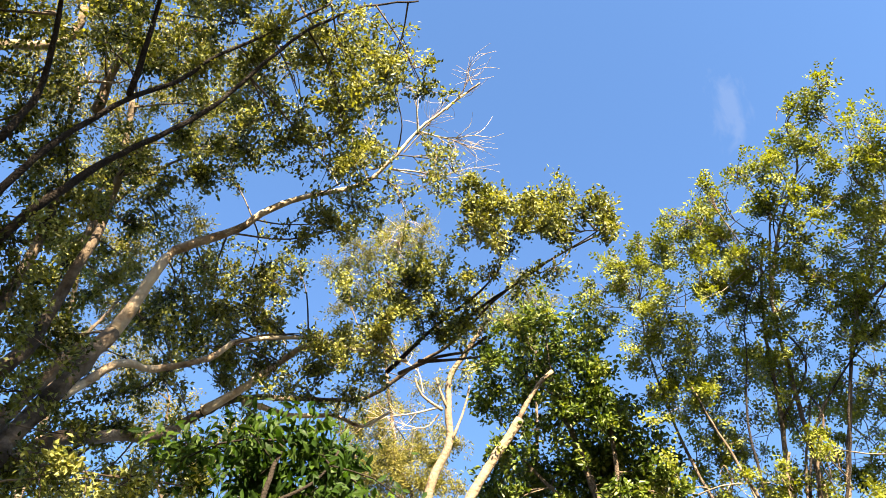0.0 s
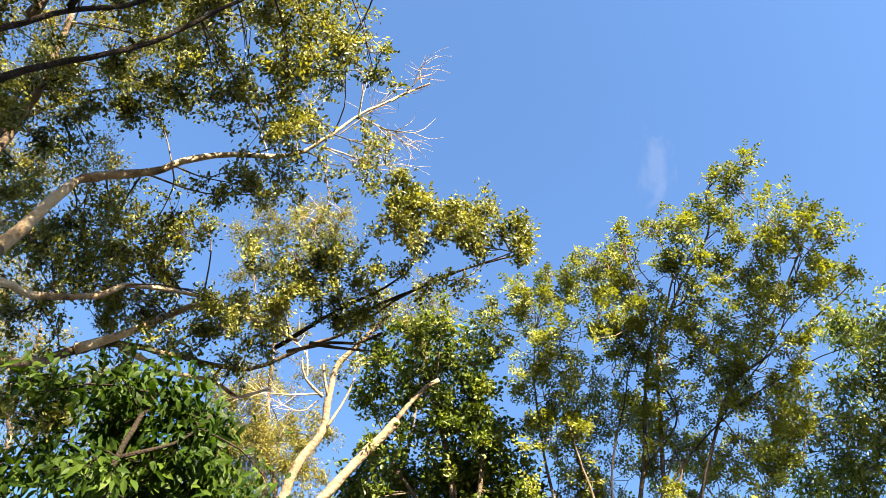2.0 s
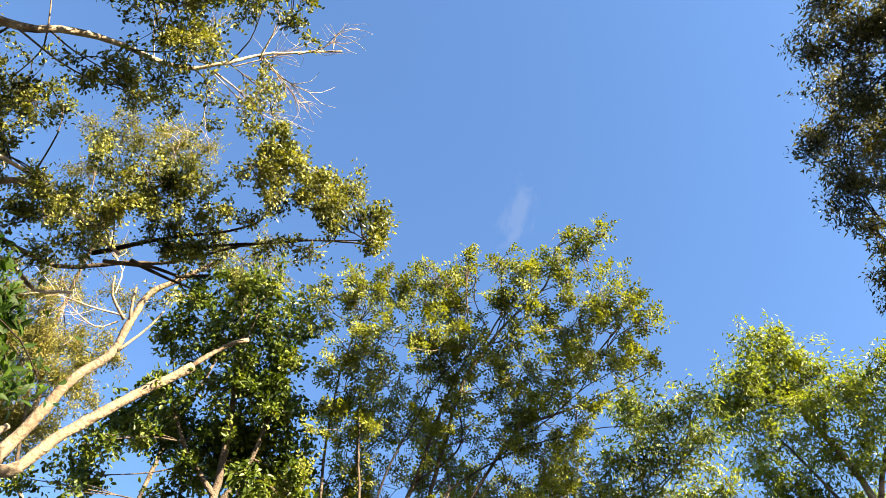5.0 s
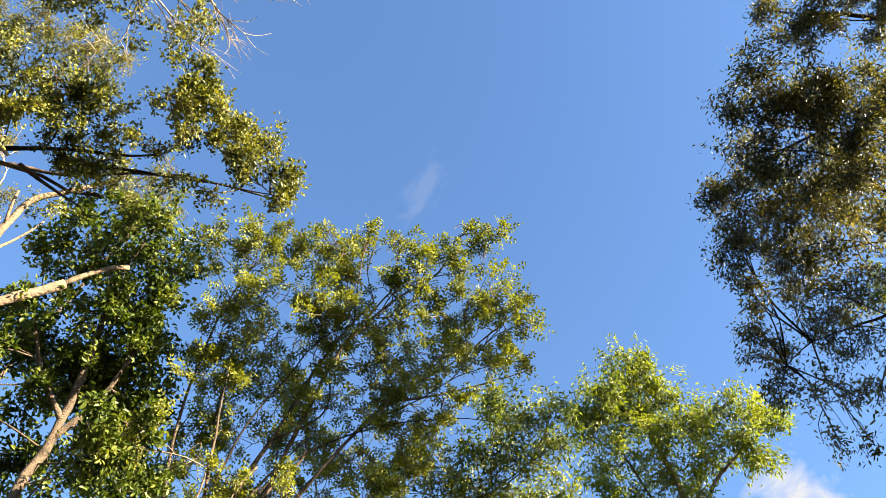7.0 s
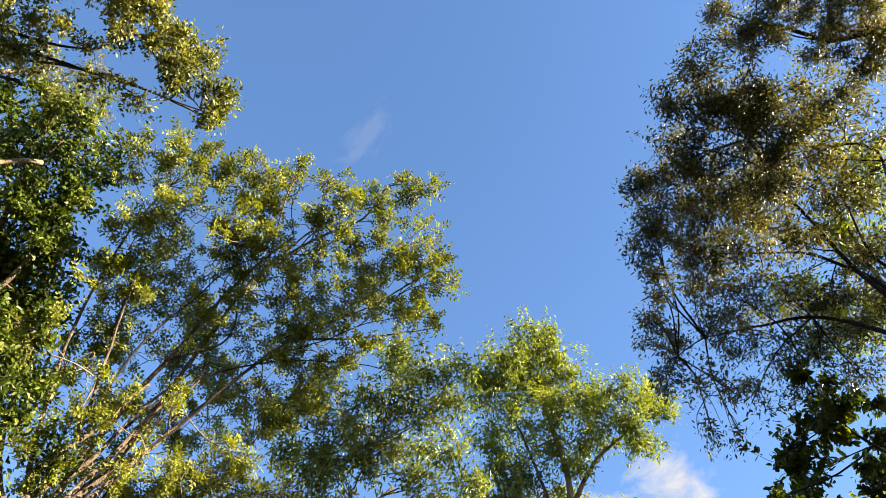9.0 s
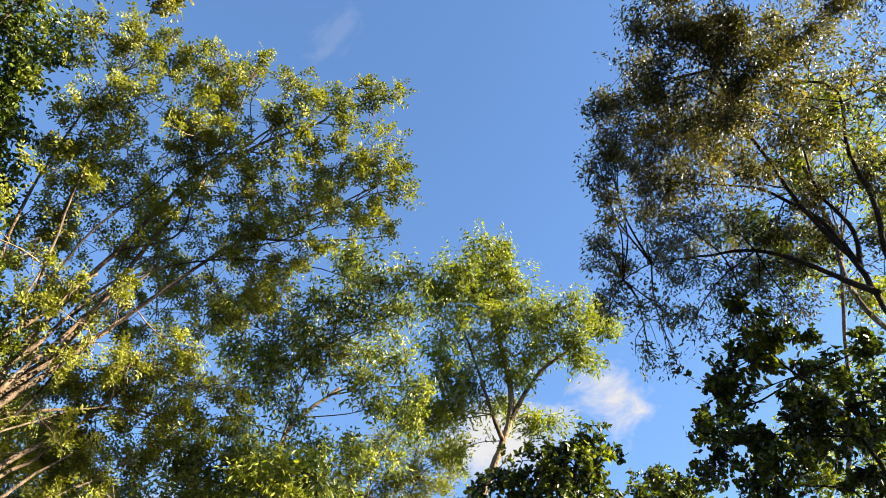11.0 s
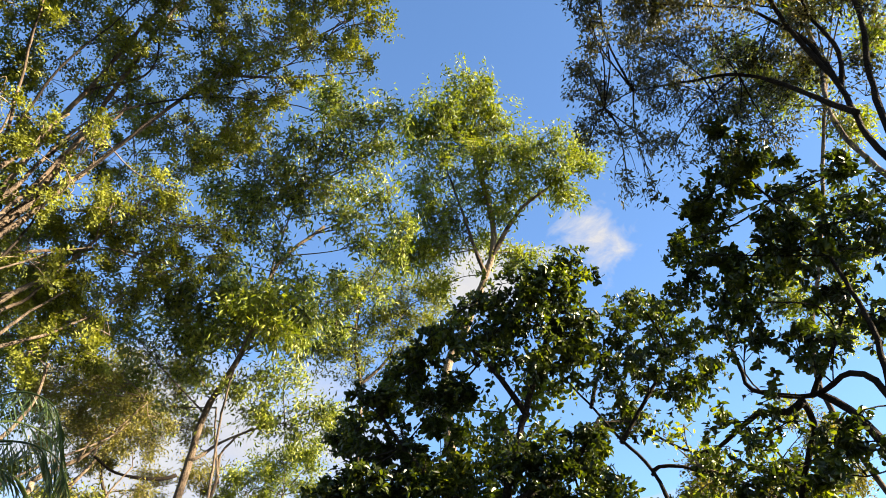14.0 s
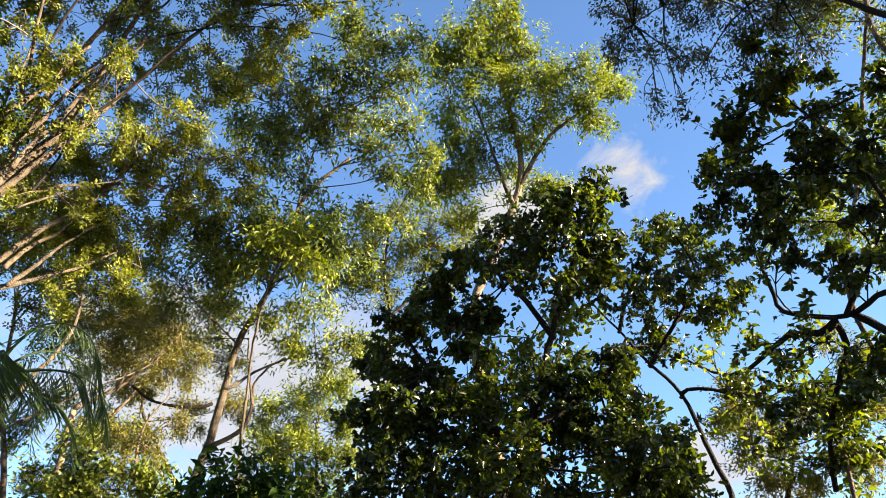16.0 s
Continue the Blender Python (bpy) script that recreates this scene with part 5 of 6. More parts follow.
upper = Tree("overhanging_tree", (5.91, 1.04, 0.00), "tree with an overhanging dark limb and fine leaves", SHADED_BARK, LEAF_WILLOW, NARROW, 0.046, cover=2.5, droop=0.6, spray=30, long=4.2)
upper.limb("trunk", [(5.91, 1.04, -0.10), (5.39, 1.50, 3.18), (4.75, 2.06, 6.96), (4.62, 1.80, 7.82), (4.41, 1.88, 8.69), (4.17, 2.15, 9.12), (3.91, 2.21, 9.47), (3.68, 2.30, 9.78)], 0.12, 0.02)
upper.limb("limb", [(4.17, 2.15, 9.12), (4.12, 1.94, 9.32), (4.06, 1.57, 9.55)], 0.04, 0.02)
upper.crown([
    (3.40, 2.35, 10.14, 0.26), (3.28, 2.19, 9.05, 0.27), (3.30, 2.41, 9.22, 0.17), (3.44, 2.06, 9.01, 0.27), (3.86, 1.98, 9.30, 0.33),
    (3.99, 1.98, 8.76, 0.28), (4.32, 1.85, 8.88, 0.35), (4.10, 2.28, 9.10, 0.20), (4.48, 2.13, 8.78, 0.27), (4.06, 1.65, 8.79, 0.29),
    (4.49, 1.68, 8.50, 0.43), (3.73, 1.98, 10.14, 0.42), (3.77, 1.55, 9.15, 0.38), (4.40, 1.43, 9.29, 0.46)], 0.8)

leathery = Tree("leathery_leaved_tree", (2.36, 4.63, 0.00), "dense dark tree with large leathery leaves in shade", SHADED_BARK, LEAF_SHADE, OVAL, 0.058, cover=3.4, spray=12, tuft=0.65, whorl=True, long=2.2, droop=0.15, bulk=0.34)
leathery.limb("trunk", [(2.36, 4.63, -0.10), (2.15, 5.14, 1.14), (1.90, 5.76, 2.42), (2.13, 5.91, 3.29), (2.43, 5.87, 4.27), (2.61, 5.63, 5.00), (2.64, 5.36, 5.55)], 0.09, 0.015)
leathery.limb("limb", [(2.13, 5.91, 3.29), (1.59, 6.11, 3.79), (1.21, 6.19, 4.30)], 0.04, 0.015)
leathery.limb("limb", [(2.16, 5.85, 3.45), (2.72, 5.71, 3.82), (2.99, 5.64, 4.22)], 0.04, 0.015)
leathery.limb("limb", [(2.43, 5.87, 4.27), (2.05, 5.86, 4.77), (1.71, 5.91, 5.05)], 0.03, 0.012)
leathery.crown([
    (2.58, 5.16, 5.46, 0.18), (2.48, 5.45, 5.41, 0.26), (2.56, 4.95, 5.08, 0.21), (2.14, 5.42, 5.18, 0.22), (2.26, 5.25, 4.90, 0.31),
    (2.75, 5.54, 5.14, 0.30), (2.17, 6.18, 5.39, 0.28), (2.92, 5.32, 5.44, 0.09), (2.38, 6.19, 5.11, 0.35), (2.47, 5.47, 4.67, 0.31),
    (1.77, 5.43, 4.67, 0.22), (1.72, 5.97, 5.05, 0.20), (2.89, 5.56, 4.88, 0.22), (1.58, 6.15, 4.88, 0.23), (1.86, 5.94, 4.63, 0.29),
    (1.47, 6.49, 4.69, 0.27), (1.84, 6.68, 4.64, 0.32)], singly=300)
leathery.crown([
    (1.10, 6.15, 4.35, 0.25), (1.44, 6.36, 4.18, 0.32), (1.11, 6.84, 4.35, 0.31), (1.81, 6.02, 4.07, 0.29), (1.22, 6.16, 3.68, 0.33),
    (0.92, 6.43, 3.75, 0.24), (1.57, 6.06, 3.67, 0.33), (2.15, 6.71, 3.94, 0.37),
    (2.25, 5.91, 3.67, 0.33), (2.56, 5.71, 3.71, 0.30), (2.88, 5.68, 3.98, 0.25), (2.89, 5.60, 3.61, 0.25)], 1.1)
leathery.crown([
    (0.97, 6.29, 3.33, 0.30), (1.36, 6.40, 3.38, 0.34), (1.68, 5.94, 3.27, 0.32), (1.99, 5.63, 3.20, 0.31), (2.62, 6.17, 3.44, 0.35),
    (2.68, 5.35, 3.16, 0.28), (3.03, 5.40, 3.09, 0.25), (0.89, 6.22, 2.99, 0.26), (1.42, 6.23, 3.02, 0.33), (1.85, 5.79, 2.94, 0.31),
    (2.46, 5.99, 3.02, 0.33), (2.88, 5.67, 2.96, 0.32), (3.45, 5.95, 3.10, 0.16), (1.21, 6.54, 2.82, 0.36), (1.98, 6.79, 2.90, 0.39),
    (2.56, 6.30, 2.83, 0.37), (3.23, 6.15, 2.82, 0.37)], 1.1)
leathery.crown([
    (2.03, 5.74, 5.31, 0.20), (2.77, 5.24, 5.00, 0.19), (1.63, 5.90, 4.99, 0.20), (2.14, 5.69, 4.95, 0.24), (2.71, 5.48, 4.88, 0.20),
    (1.56, 6.24, 4.77, 0.25), (2.73, 5.46, 4.59, 0.20), (1.26, 6.35, 4.44, 0.26), (1.75, 6.17, 4.39, 0.24), (1.01, 6.49, 4.21, 0.22),
    (1.49, 6.17, 4.00, 0.19), (2.48, 6.02, 4.02, 0.27), (3.03, 5.79, 4.01, 0.21), (1.05, 6.57, 3.87, 0.20), (1.51, 6.26, 3.75, 0.23),
    (1.97, 6.35, 3.79, 0.26), (2.61, 6.17, 3.86, 0.23), (3.07, 6.01, 3.84, 0.23), (1.05, 6.82, 3.65, 0.25), (1.40, 6.31, 3.53, 0.26),
    (1.91, 6.44, 3.50, 0.22), (2.29, 6.27, 3.52, 0.23), (2.71, 6.03, 3.50, 0.23), (3.08, 5.88, 3.53, 0.26), (1.06, 6.57, 3.23, 0.24),
    (1.45, 6.50, 3.17, 0.23), (1.96, 6.70, 3.32, 0.25), (2.42, 6.42, 3.33, 0.20), (2.82, 6.15, 3.26, 0.23), (3.30, 6.04, 3.18, 0.25)], 0.9)

crooked = Tree("crooked_limbed_tree", (4.83, 4.50, 0.00), "tree with crooked dark limbs and broad backlit leaves", SHADED_BARK, LEAF_SHADE, OVAL, 0.078, cover=2.4, spray=9, tuft=0.65, whorl=True, long=2.2, droop=0.15, bulk=0.34)
crooked.limb("trunk", [(4.83, 4.50, -0.10), (5.01, 4.66, 1.55), (5.23, 4.86, 3.34), (5.33, 4.90, 4.32), (5.29, 5.18, 4.67), (5.26, 5.66, 4.69), (5.01, 6.15, 4.95), (4.97, 6.20, 5.16), (4.91, 6.21, 5.45)], 0.059, 0.021)
crooked.limb("limb", [(5.19, 5.74, 4.65), (5.16, 5.93, 4.62), (5.06, 6.24, 4.72), (4.93, 6.66, 4.61), (4.85, 6.87, 4.57), (4.69, 7.08, 4.64), (4.46, 7.25, 4.85)], 0.042, 0.012)
crooked.limb("limb", [(5.17, 5.74, 4.68), (5.34, 5.85, 4.48), (5.36, 6.11, 4.19), (5.36, 6.43, 3.75), (5.38, 6.56, 3.30)], 0.032, 0.025)
crooked.limb("limb", [(5.26, 5.66, 4.69), (5.36, 5.56, 4.94), (5.49, 5.46, 5.14), (5.65, 5.33, 5.52)], 0.032, 0.013)
crooked.limb("limb", [(5.30, 5.62, 4.69), (5.38, 5.40, 4.43), (5.34, 5.10, 3.90), (5.20, 4.92, 3.27)], 0.035, 0.051)
crooked.limb("limb", [(5.33, 4.90, 4.32), (5.39, 4.88, 4.74), (5.37, 4.89, 5.21), (5.20, 4.99, 6.08), (4.88, 5.13, 6.77), (4.58, 5.09, 7.22)], 0.032, 0.009)
crooked.crown([
    (4.45, 4.90, 7.16, 0.21), (4.55, 4.88, 6.85, 0.26), (4.64, 5.37, 7.05, 0.30), (4.87, 5.13, 6.77, 0.33), (5.19, 5.09, 7.10, 0.21),
    (4.45, 5.58, 6.81, 0.27), (4.74, 5.49, 6.60, 0.39), (4.80, 4.97, 6.20, 0.37), (5.41, 5.04, 6.65, 0.35), (5.23, 4.47, 6.47, 0.28),
    (3.99, 5.47, 6.10, 0.21), (4.24, 5.33, 5.91, 0.33), (4.64, 5.25, 5.84, 0.36), (5.00, 5.05, 5.89, 0.36), (5.55, 5.10, 6.15, 0.38),
    (4.57, 5.70, 5.61, 0.34), (4.75, 5.32, 5.39, 0.33)], 1.25, singly=300)
crooked.crown([
    (5.55, 5.58, 5.80, 0.36), (5.60, 5.34, 5.52, 0.32), (4.61, 5.58, 5.10, 0.26), (4.93, 5.39, 5.03, 0.27), (5.28, 5.26, 4.94, 0.28),
    (5.51, 5.84, 4.27, 0.26), (6.00, 5.07, 6.06, 0.47), (5.97, 4.81, 6.55, 0.47), (5.90, 5.24, 5.37, 0.45)], 0.9)
crooked.crown([
    (4.89, 6.13, 4.33, 0.31), (5.23, 6.27, 4.13, 0.31), (5.37, 6.11, 3.97, 0.31), (5.52, 5.88, 4.06, 0.26), (4.67, 6.13, 3.92, 0.25),
    (5.46, 6.51, 3.67, 0.30), (4.95, 6.98, 4.43, 0.24), (5.83, 6.41, 3.71, 0.30), (4.85, 5.78, 4.63, 0.21), (4.79, 6.52, 4.67, 0.23)], 0.8)
crooked.crown([
    (4.91, 5.18, 4.00, 0.28), (4.98, 5.06, 4.10, 0.26), (4.95, 5.25, 3.78, 0.26), (4.86, 5.80, 3.98, 0.20), (4.75, 5.97, 3.77, 0.20),
    (4.60, 6.16, 3.56, 0.20)], 0.8)

slanting = Tree("slanting_tree", (4.46, 5.13, 0.00), "slim dark slanting tree with broad leaves", SHADED_BARK, LEAF_SHADE, OVAL, 0.066, cover=3.1, spray=10, tuft=0.65, whorl=True, long=2.2, droop=0.15, bulk=0.34)
slanting.limb("trunk", [(4.46, 5.13, -0.10), (4.58, 6.07, 1.44), (4.72, 7.21, 3.10), (4.75, 7.35, 3.41), (4.65, 7.49, 3.96), (4.54, 7.59, 4.53), (4.32, 7.78, 4.95), (4.07, 7.93, 5.42), (3.84, 8.08, 5.81), (3.55, 8.15, 6.34)], 0.07, 0.008)
slanting.limb("limb", [(4.54, 7.59, 4.53), (4.59, 7.53, 4.61), (4.82, 7.40, 4.58), (5.17, 7.25, 4.39)], 0.028, 0.014)
slanting.limb("limb", [(4.32, 7.78, 4.95), (4.61, 7.47, 5.48), (4.78, 7.22, 5.96), (4.55, 7.17, 6.45)], 0.03, 0.012)
slanting.limb("limb", [(4.07, 7.93, 5.42), (4.21, 7.67, 5.99), (4.56, 7.38, 6.34)], 0.025, 0.012)
slanting.crown([
    (4.68, 6.42, 6.22, 0.35), (4.57, 7.19, 6.51, 0.31), (4.22, 7.14, 6.27, 0.24), (4.90, 7.43, 6.41, 0.37), (4.51, 7.64, 6.09, 0.36),
    (4.52, 6.86, 5.60, 0.37), (4.93, 6.78, 5.81, 0.34), (4.73, 7.92, 5.71, 0.37), (4.86, 7.29, 5.42, 0.29), (4.18, 7.61, 5.50, 0.30),
    (4.05, 7.50, 5.84, 0.24), (4.50, 8.03, 5.32, 0.25), (4.85, 8.07, 5.34, 0.20), (5.10, 7.18, 5.54, 0.30)])

# sunlit young growth between and below the dark crowns
sapling = Tree("young_tree", (2.73, 7.53, 0.0), "young tree with broad bright green sunlit leaves", BROWN_BARK, LEAF_LIME, OVAL, 0.10, cover=2.2, spray=10)
sapling.limb("trunk", [(2.77, 7.42, -0.10), (2.96, 7.92, 3.24), (3.08, 8.25, 5.40)], 0.05, 0.015)
sapling.crown([
    (3.02, 8.34, 5.25, 0.30), (3.38, 8.13, 5.64, 0.28), (3.66, 8.10, 5.69, 0.30), (2.71, 8.50, 5.10, 0.30), (3.70, 7.87, 6.28, 0.22),
    (3.21, 8.54, 4.87, 0.34), (2.58, 8.49, 5.46, 0.24), (3.57, 8.42, 5.37, 0.26)])


shrub = Tree("shrub", (3.3, 5.91, 0.0), "sunlit bright green shrub below the slanting stem", BROWN_BARK, LEAF_LIME, OVAL, 0.08, cover=2.4, spray=10)
shrub.limb("trunk", [(3.31, 5.89, -0.10), (3.53, 6.29, 2.05), (3.68, 6.55, 3.41)], 0.03, 0.012)
shrub.crown([
    (3.63, 6.53, 3.56, 0.20), (3.76, 6.51, 3.41, 0.22), (3.54, 6.66, 3.28, 0.24), (3.89, 6.60, 3.24, 0.20), (3.36, 6.75, 3.30, 0.20),
    (3.67, 6.62, 3.18, 0.24)])


mossy = Tree("mossy_tree", (4.8, 6.03, 0.0), "small tree with mossy twigs and yellowing broad leaves", BROWN_BARK, LEAF_LIME, OVAL, 0.085, cover=1.15, spray=8)
mossy.limb("trunk", [(4.91, 5.80, -0.10), (5.24, 6.18, 2.32), (5.46, 6.44, 3.86)], 0.045, 0.02)
mossy.limb("limb", [(5.46, 6.44, 3.86), (5.14, 6.61, 4.07), (4.84, 6.75, 4.27), (4.66, 6.84, 4.35)], 0.022, 0.008)
mossy.limb("limb", [(5.46, 6.44, 3.86), (5.35, 6.38, 4.24), (5.28, 6.43, 4.55), (5.41, 6.35, 4.77)], 0.022, 0.008)
mossy.crown([
    (4.70, 6.79, 4.40, 0.16), (4.90, 6.63, 4.44, 0.20), (4.80, 6.83, 4.15, 0.20), (5.12, 6.54, 4.28, 0.20), (5.39, 6.23, 4.75, 0.18),
    (5.22, 6.34, 4.81, 0.13), (4.62, 6.98, 4.07, 0.18), (5.42, 6.34, 4.17, 0.22), (5.40, 6.55, 3.70, 0.24), (5.40, 6.32, 3.93, 0.22),
    (5.02, 6.76, 3.94, 0.22), (5.13, 6.80, 3.56, 0.22), (5.56, 6.49, 3.45, 0.25), (5.69, 6.18, 4.02, 0.24), (4.42, 6.97, 4.69, 0.12),
    (4.58, 6.84, 4.75, 0.13), (4.88, 6.92, 3.75, 0.20)])


under = Tree("small_tree", (-2.18, 10.35, 0.0), "low olive green tree top below the palm", GREY_BARK, LEAF_GLINT, SMALL, 0.085, cover=2.2, spray=24)
under.limb("trunk", [(-2.13, 10.35, -0.10), (-2.27, 11.04, 2.56), (-2.37, 11.50, 4.26)], 0.06, 0.02)
under.crown([
    (-2.63, 11.44, 4.23, 0.42), (-2.27, 11.46, 4.48, 0.42), (-2.46, 11.53, 4.00, 0.45), (-2.00, 11.60, 4.15, 0.40), (-1.63, 11.81, 4.38, 0.40),
    (-2.52, 11.48, 4.94, 0.30), (-1.24, 11.89, 4.26, 0.30)])


twiggy = Tree("twiggy_tree", (-2.83, 11.0, 0.0), "thin tree with pale pinkish branches and sparse olive leaves", PALE_BARK, LEAF_HAZE, NARROW, 0.07, cover=1.2, spray=16)
twiggy.limb("trunk", [(-2.47, 10.93, -0.10), (-2.63, 11.66, 3.26), (-2.74, 12.14, 5.44)], 0.07, 0.045)
twiggy.limb("limb", [(-2.74, 12.14, 5.44), (-2.22, 12.13, 5.79), (-1.90, 12.07, 6.11), (-1.62, 11.99, 6.43), (-1.40, 11.90, 6.70)], 0.045, 0.012)
twiggy.limb("limb", [(-2.22, 12.13, 5.79), (-2.04, 12.00, 6.21), (-1.82, 12.12, 6.56)], 0.03, 0.01)
twiggy.limb("limb", [(-1.73, 12.60, 4.49), (-1.77, 12.47, 4.96), (-1.71, 12.36, 5.37), (-1.45, 12.25, 5.80)], 0.03, 0.01)
twiggy.crown([
    (-1.94, 11.95, 6.38, 0.45), (-1.49, 11.89, 6.69, 0.40), (-2.34, 11.90, 6.32, 0.40), (-1.57, 12.12, 6.11, 0.35), (-2.60, 11.98, 5.97, 0.35),
    (-1.66, 12.46, 5.05, 0.40), (-1.39, 12.39, 5.40, 0.30), (-2.10, 12.46, 5.20, 0.40), (-2.22, 11.98, 6.95, 0.45), (-2.89, 11.74, 6.39, 0.40),
    (-1.18, 12.09, 6.32, 0.30)])


bright = Tree("slender_tree", (-0.21, 10.36, 0.0), "slender tree with a fresh bright green leafy head", BROWN_BARK, LEAF_LIME, NARROW, 0.11, droop=0.3, cover=2.3, spray=22)
bright.limb("trunk", [(-0.21, 10.36, -0.10), (-0.22, 11.31, 5.64), (-0.19, 11.00, 6.40), (-0.10, 10.70, 7.01), (0.04, 10.46, 7.47)], 0.04, 0.015)
bright.crown([
    (0.04, 10.41, 7.54, 0.28), (0.47, 10.47, 7.43, 0.30), (-0.30, 10.36, 7.61, 0.26), (0.59, 10.24, 7.80, 0.22), (0.16, 10.23, 7.84, 0.22),
    (-0.50, 10.55, 7.26, 0.20), (0.68, 10.50, 7.37, 0.20)])

palm("feather_palm", (-3.82, 8.59, 0.00), (-3.34, 9.93, 4.95), "feather palm with dark drooping fronds", 14, 1.7)

olive_j = Tree("background_tree", (-6.58, 13.48, 0.00), "leafy olive tree behind the palm", GREY_BARK, LEAF_FEATHER, NARROW, 0.105, cover=1.7, droop=0.2, spray=22, long=3.5)
olive_j.limb("trunk", [(-6.58, 13.48, -0.10), (-5.55, 14.28, 1.89), (-4.29, 15.24, 4.08), (-4.87, 15.47, 6.71), (-5.02, 15.18, 8.69)], 0.12, 0.03)
olive_j.crown([
    (-5.19, 14.57, 9.87, 0.77), (-4.39, 14.44, 9.63, 0.76), (-4.70, 14.16, 8.68, 0.73), (-4.09, 15.05, 9.24, 0.70), (-4.79, 13.67, 10.25, 0.75),
    (-3.20, 14.31, 9.07, 0.59), (-3.93, 14.80, 10.19, 0.71), (-2.91, 14.68, 8.42, 0.53), (-4.71, 15.79, 6.18, 0.59), (-3.96, 15.67, 6.86, 0.54)])

low_tree = Tree("small_tree", (-0.40, 7.59, 0.00), "low broad-leaved tree top in front of the leaning trunk", GREY_BARK, LEAF_DROOP, LONG, 0.12, cover=2.2, droop=0.2, spray=18)
low_tree.limb("trunk", [(-0.40, 7.59, -0.10), (-0.12, 8.06, 1.20), (0.22, 8.63, 2.56), (0.21, 8.74, 3.17), (0.22, 8.85, 3.60)], 0.05, 0.03)
low_tree.crown([
    (-0.28, 9.26, 3.80, 0.31), (-0.03, 8.68, 3.72, 0.24), (0.22, 8.51, 3.54, 0.31), (0.63, 8.58, 3.52, 0.32), (-0.33, 8.51, 3.40, 0.31),
    (-0.64, 8.92, 3.46, 0.24), (0.01, 8.72, 3.38, 0.36), (0.50, 9.20, 3.39, 0.42)], 1.1)

olive_k = Tree("background_tree", (-13.70, 6.10, 0.00), "hazy thin tree behind the white trunks", GREY_BARK, LEAF_HAZE, NARROW, 0.086, cover=1.7, droop=0.2, spray=22, long=3.5)
olive_k.limb("trunk", [(-13.70, 6.10, -0.10), (-12.74, 7.09, 5.03), (-11.57, 8.29, 11.07), (-11.74, 7.90, 12.87), (-11.63, 7.35, 14.83)], 0.12, 0.03)
olive_k.crown([
    (-12.99, 7.10, 13.15, 0.81), (-12.46, 7.88, 13.45, 0.83), (-11.75, 8.41, 13.62, 0.75), (-11.45, 8.03, 15.43, 0.71), (-10.86, 7.35, 16.02, 0.64),
    (-11.60, 6.77, 15.75, 0.63), (-12.94, 8.27, 13.18, 0.84), (-10.49, 8.18, 15.12, 0.52), (-11.16, 9.09, 13.48, 0.67), (-13.21, 6.51, 14.36, 0.68)], 0.9)

olive_l = Tree("background_tree", (-13.57, 8.48, 0.00), "hazy olive tree low behind the white trunks", GREY_BARK, LEAF_HAZE, NARROW, 0.086, cover=1.7, droop=0.2, spray=22, long=3.5)
olive_l.limb("trunk", [(-13.57, 8.48, -0.10), (-12.00, 8.72, 4.71), (-10.08, 9.01, 10.36), (-10.46, 8.62, 12.02), (-10.71, 8.00, 13.79)], 0.1, 0.03)
olive_l.crown([
    (-11.03, 6.96, 14.11, 0.71), (-10.12, 7.35, 13.89, 0.62), (-10.79, 7.61, 13.38, 0.70), (-10.06, 8.22, 13.49, 0.62), (-9.71, 8.23, 14.81, 0.59),
    (-11.68, 8.50, 13.28, 0.80), (-9.67, 8.38, 13.87, 0.57), (-10.97, 8.90, 13.47, 0.65)], 1.1)

olive_m = Tree("background_tree", (-11.39, -1.60, 0.00), "pale hazy tree high behind the big limbs", GREY_BARK, LEAF_HAZE, NARROW, 0.086, cover=1.7, droop=0.2, spray=22, long=3.5)
olive_m.limb("trunk", [(-11.39, -1.60, -0.10), (-11.03, -0.44, 4.15), (-10.60, 0.98, 9.12), (-10.53, 0.44, 12.35), (-9.35, -0.49, 14.65), (-7.88, -1.08, 16.70)], 0.14, 0.03)
olive_m.limb("limb", [(-10.53, 0.44, 12.35), (-9.93, 0.78, 14.20)], 0.05, 0.015)
olive_m.limb("limb", [(-9.35, -0.49, 14.65), (-8.20, 0.06, 16.00), (-7.39, 0.93, 16.97)], 0.05, 0.015)
olive_m.crown([
    (-7.71, -2.67, 15.77, 0.78), (-7.31, -2.12, 16.56, 0.81), (-6.90, -1.36, 17.09, 0.76), (-6.07, -0.64, 17.17, 0.75), (-8.64, -2.03, 16.01, 0.81),
    (-7.82, -1.19, 15.99, 0.73), (-6.92, -0.42, 16.00, 0.72), (-6.33, 0.45, 16.93, 0.68), (-9.32, -1.31, 15.35, 0.81), (-8.59, -0.42, 15.31, 0.72),
    (-7.82, 0.31, 16.05, 0.67), (-9.90, -0.60, 14.58, 0.79), (-9.32, 0.35, 14.60, 0.72), (-10.61, 0.09, 14.01, 0.72), (-10.35, 0.99, 14.31, 0.66),
    (-8.90, 1.11, 15.50, 0.54), (-5.50, 0.23, 17.50, 0.61), (-7.19, 0.97, 16.37, 0.54)], 0.8)

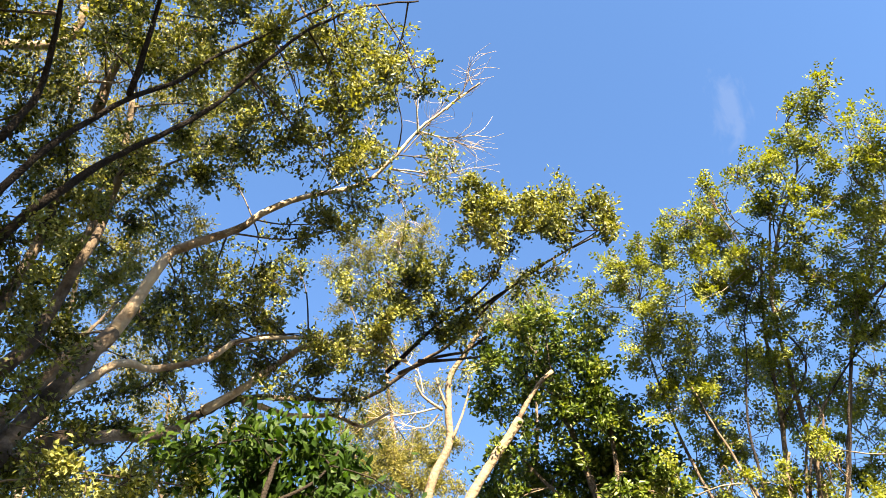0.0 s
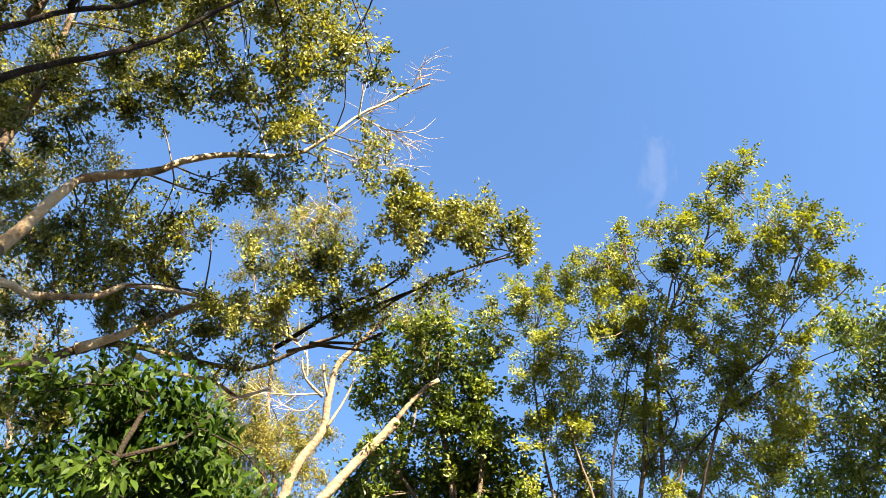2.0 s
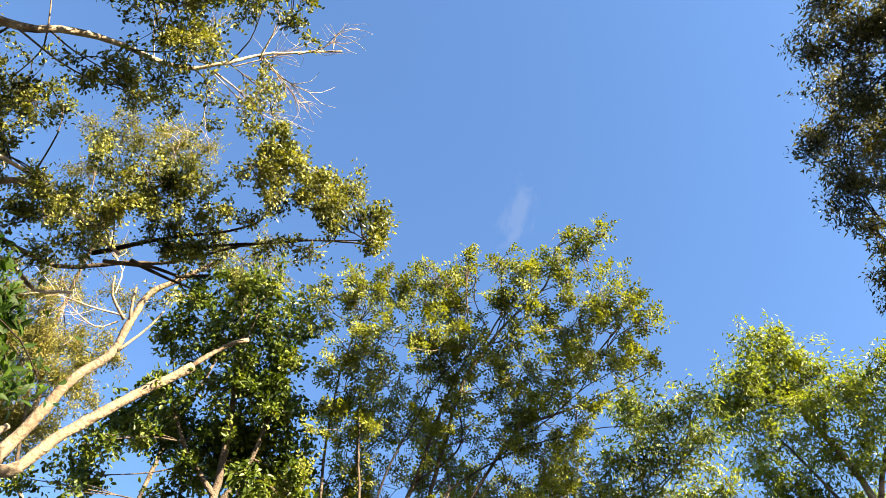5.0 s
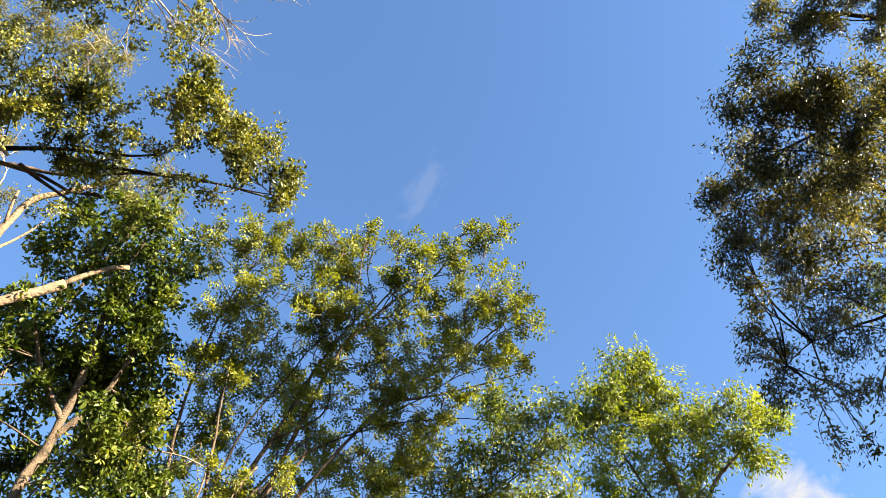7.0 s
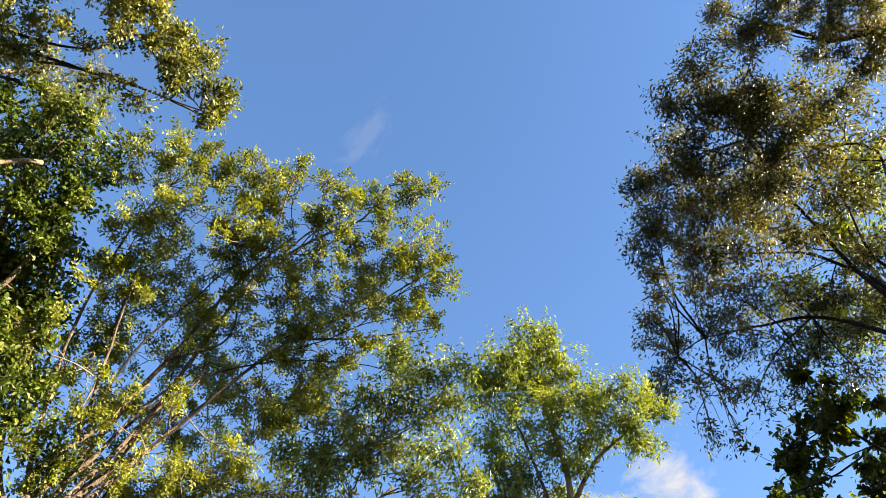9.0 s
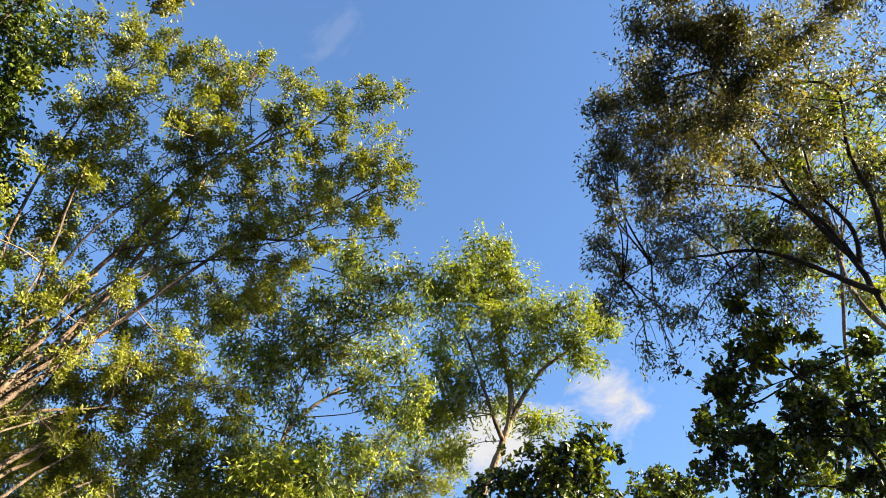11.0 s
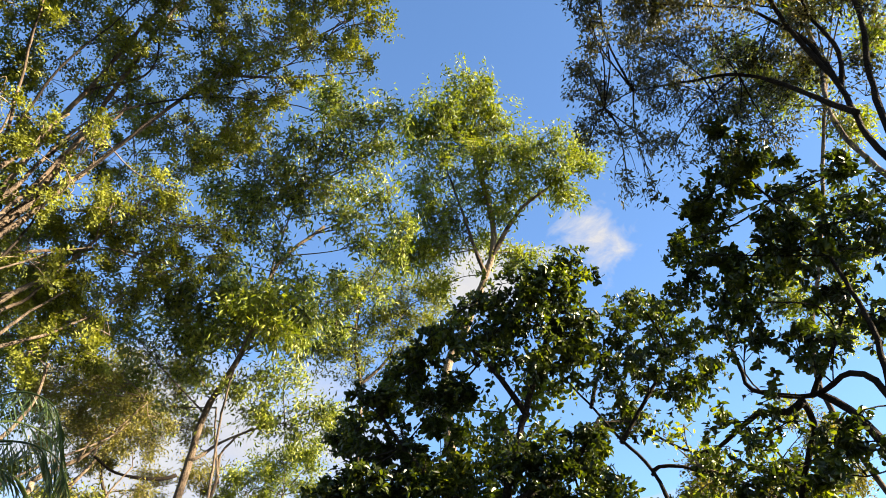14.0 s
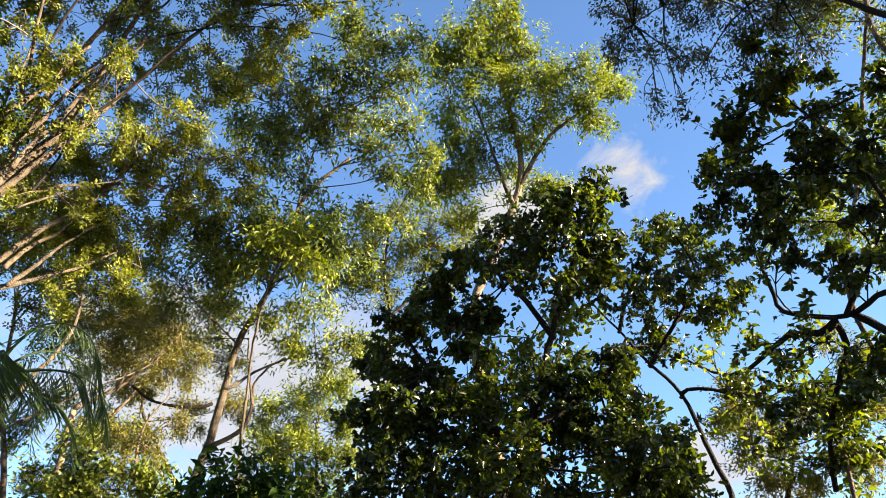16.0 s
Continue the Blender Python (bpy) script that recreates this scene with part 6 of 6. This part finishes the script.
olive_n = Tree("background_tree", (12.50, 3.58, 0.00), "pale hazy tree behind the fine-leaved crown", GREY_BARK, LEAF_HAZE, NARROW, 0.086, cover=1.7, droop=0.2, spray=22, long=3.5)
olive_n.limb("trunk", [(12.50, 3.58, -0.10), (10.58, 4.92, 4.16), (8.23, 6.56, 9.13), (8.48, 6.74, 11.89), (7.93, 6.13, 14.01)], 0.08, 0.03)
olive_n.crown([
    (6.83, 5.95, 16.03, 0.69), (7.62, 5.36, 15.62, 0.68), (8.46, 4.79, 15.50, 0.67), (6.53, 6.91, 15.31, 0.61), (7.37, 6.58, 15.01, 0.68),
    (8.14, 6.07, 14.60, 0.66), (9.04, 5.95, 14.46, 0.67), (6.97, 7.69, 14.14, 0.67), (7.99, 7.44, 14.05, 0.67), (8.89, 7.18, 13.72, 0.67),
    (7.69, 8.63, 13.33, 0.60), (8.40, 8.15, 12.77, 0.65), (8.95, 7.59, 12.39, 0.63)], 0.55)

# out of view, added to keep sun off the leathery and crooked crowns
shade_tree = Tree("unseen_shade_tree", (9.80, 3.18, 0.00), "unseen leafy tree added to shade the dark crowns", BROWN_BARK, LEAF_SHADE, BROAD, 0.2, cover=0.8, spray=10)
shade_tree.limb("trunk", [(9.80, 3.18, -0.10), (9.90, 3.28, 4.00), (9.60, 3.38, 10.00)], 0.18, 0.06)
shade_tree.crown([
    (8.95, 2.61, 9.86, 1.04), (10.77, 2.41, 10.97, 0.92), (10.77, 1.47, 10.41, 1.02), (11.47, 4.77, 10.20, 1.06), (10.84, 3.63, 8.67, 0.98),
    (11.29, 2.14, 11.12, 0.99), (9.84, 1.19, 9.25, 0.89), (10.59, 4.78, 10.91, 1.00), (9.82, 1.62, 10.20, 0.99), (10.77, 2.68, 10.84, 0.90),
    (9.58, 2.25, 9.99, 1.07), (9.18, 3.71, 10.45, 0.91), (8.88, 3.45, 10.66, 1.07), (10.81, 2.85, 9.36, 0.98), (11.32, 2.39, 8.90, 1.00),
    (11.50, 1.93, 8.10, 0.88), (10.33, 3.60, 8.59, 0.90), (10.42, 3.77, 10.21, 1.03), (8.87, 3.12, 10.67, 1.09), (9.62, 4.58, 10.06, 1.08)])

# added behind the camera, never in view: its crown shades the spreading tree's lower limbs
behind = Tree("unseen_shade_tree", (6.06, -4.91, 0.00), "unseen tall tree added to shade the spreading tree", BROWN_BARK, LEAF_SHADE, BROAD, 0.2, cover=0.5, spray=10)
behind.limb("trunk", [(6.06, -4.91, -0.10), (6.16, -4.81, 5.00), (5.96, -4.81, 12.00)], 0.2, 0.05)
behind.crown([
    (5.25, -4.77, 12.23, 0.84), (5.32, -4.14, 12.16, 0.80), (5.54, -5.03, 13.30, 0.74), (4.68, -4.22, 11.17, 0.72), (4.40, -3.34, 12.98, 0.82),
    (5.46, -5.39, 12.02, 0.85), (5.61, -4.41, 13.12, 0.86), (5.47, -4.60, 12.40, 0.84), (6.37, -5.87, 13.13, 0.89), (4.81, -3.35, 12.34, 0.89)])
behind.crown([
    (4.92, -4.23, 11.03, 0.60), (5.02, -3.88, 11.10, 0.60), (5.12, -3.46, 11.16, 0.60), (5.22, -4.43, 11.32, 0.60),
    (5.40, -4.22, 11.39, 0.60), (5.28, -4.76, 11.21, 0.60), (5.80, -3.26, 11.69, 0.60), (5.88, -4.89, 11.71, 0.60)], 1.8)


# unseen ring of trees added behind and beside the camera to cut fill light
def wood(az, dist, height):
    """An added, unseen leafy tree at a compass bearing and distance; it blocks low sky and shades the ground."""
    x, y = math.sin(radians(az)) * dist, math.cos(radians(az)) * dist
    t = Tree("unseen_forest_tree", (x, y, 0.0), "unseen leafy green tree added to block low sky light", BROWN_BARK, LEAF_BROAD, OVAL, 0.34, cover=1.1, spray=8, group="surrounding wood")
    t.limb("trunk", [(x, y, -0.1), (x + 0.2, y, height * 0.5), (x, y + 0.2, height * 0.9)], 0.16, 0.05)
    t.crown([(x + RNG.normal(0, 1.3), y + RNG.normal(0, 1.3), height * RNG.uniform(0.2, 0.95), RNG.uniform(1.0, 1.6)) for _ in range(13)])


for az, dist, height in ((72, 15, 8.0), (90, 14, 8.5), (108, 15, 8.0), (126, 14, 8.5), (144, 13, 9.0), (163, 13, 10.0), (182, 12, 10.0), (201, 13, 11.0), (220, 12, 10.0), (239, 13, 11.0), (257, 14, 10.0)):
    wood(az, dist, height)
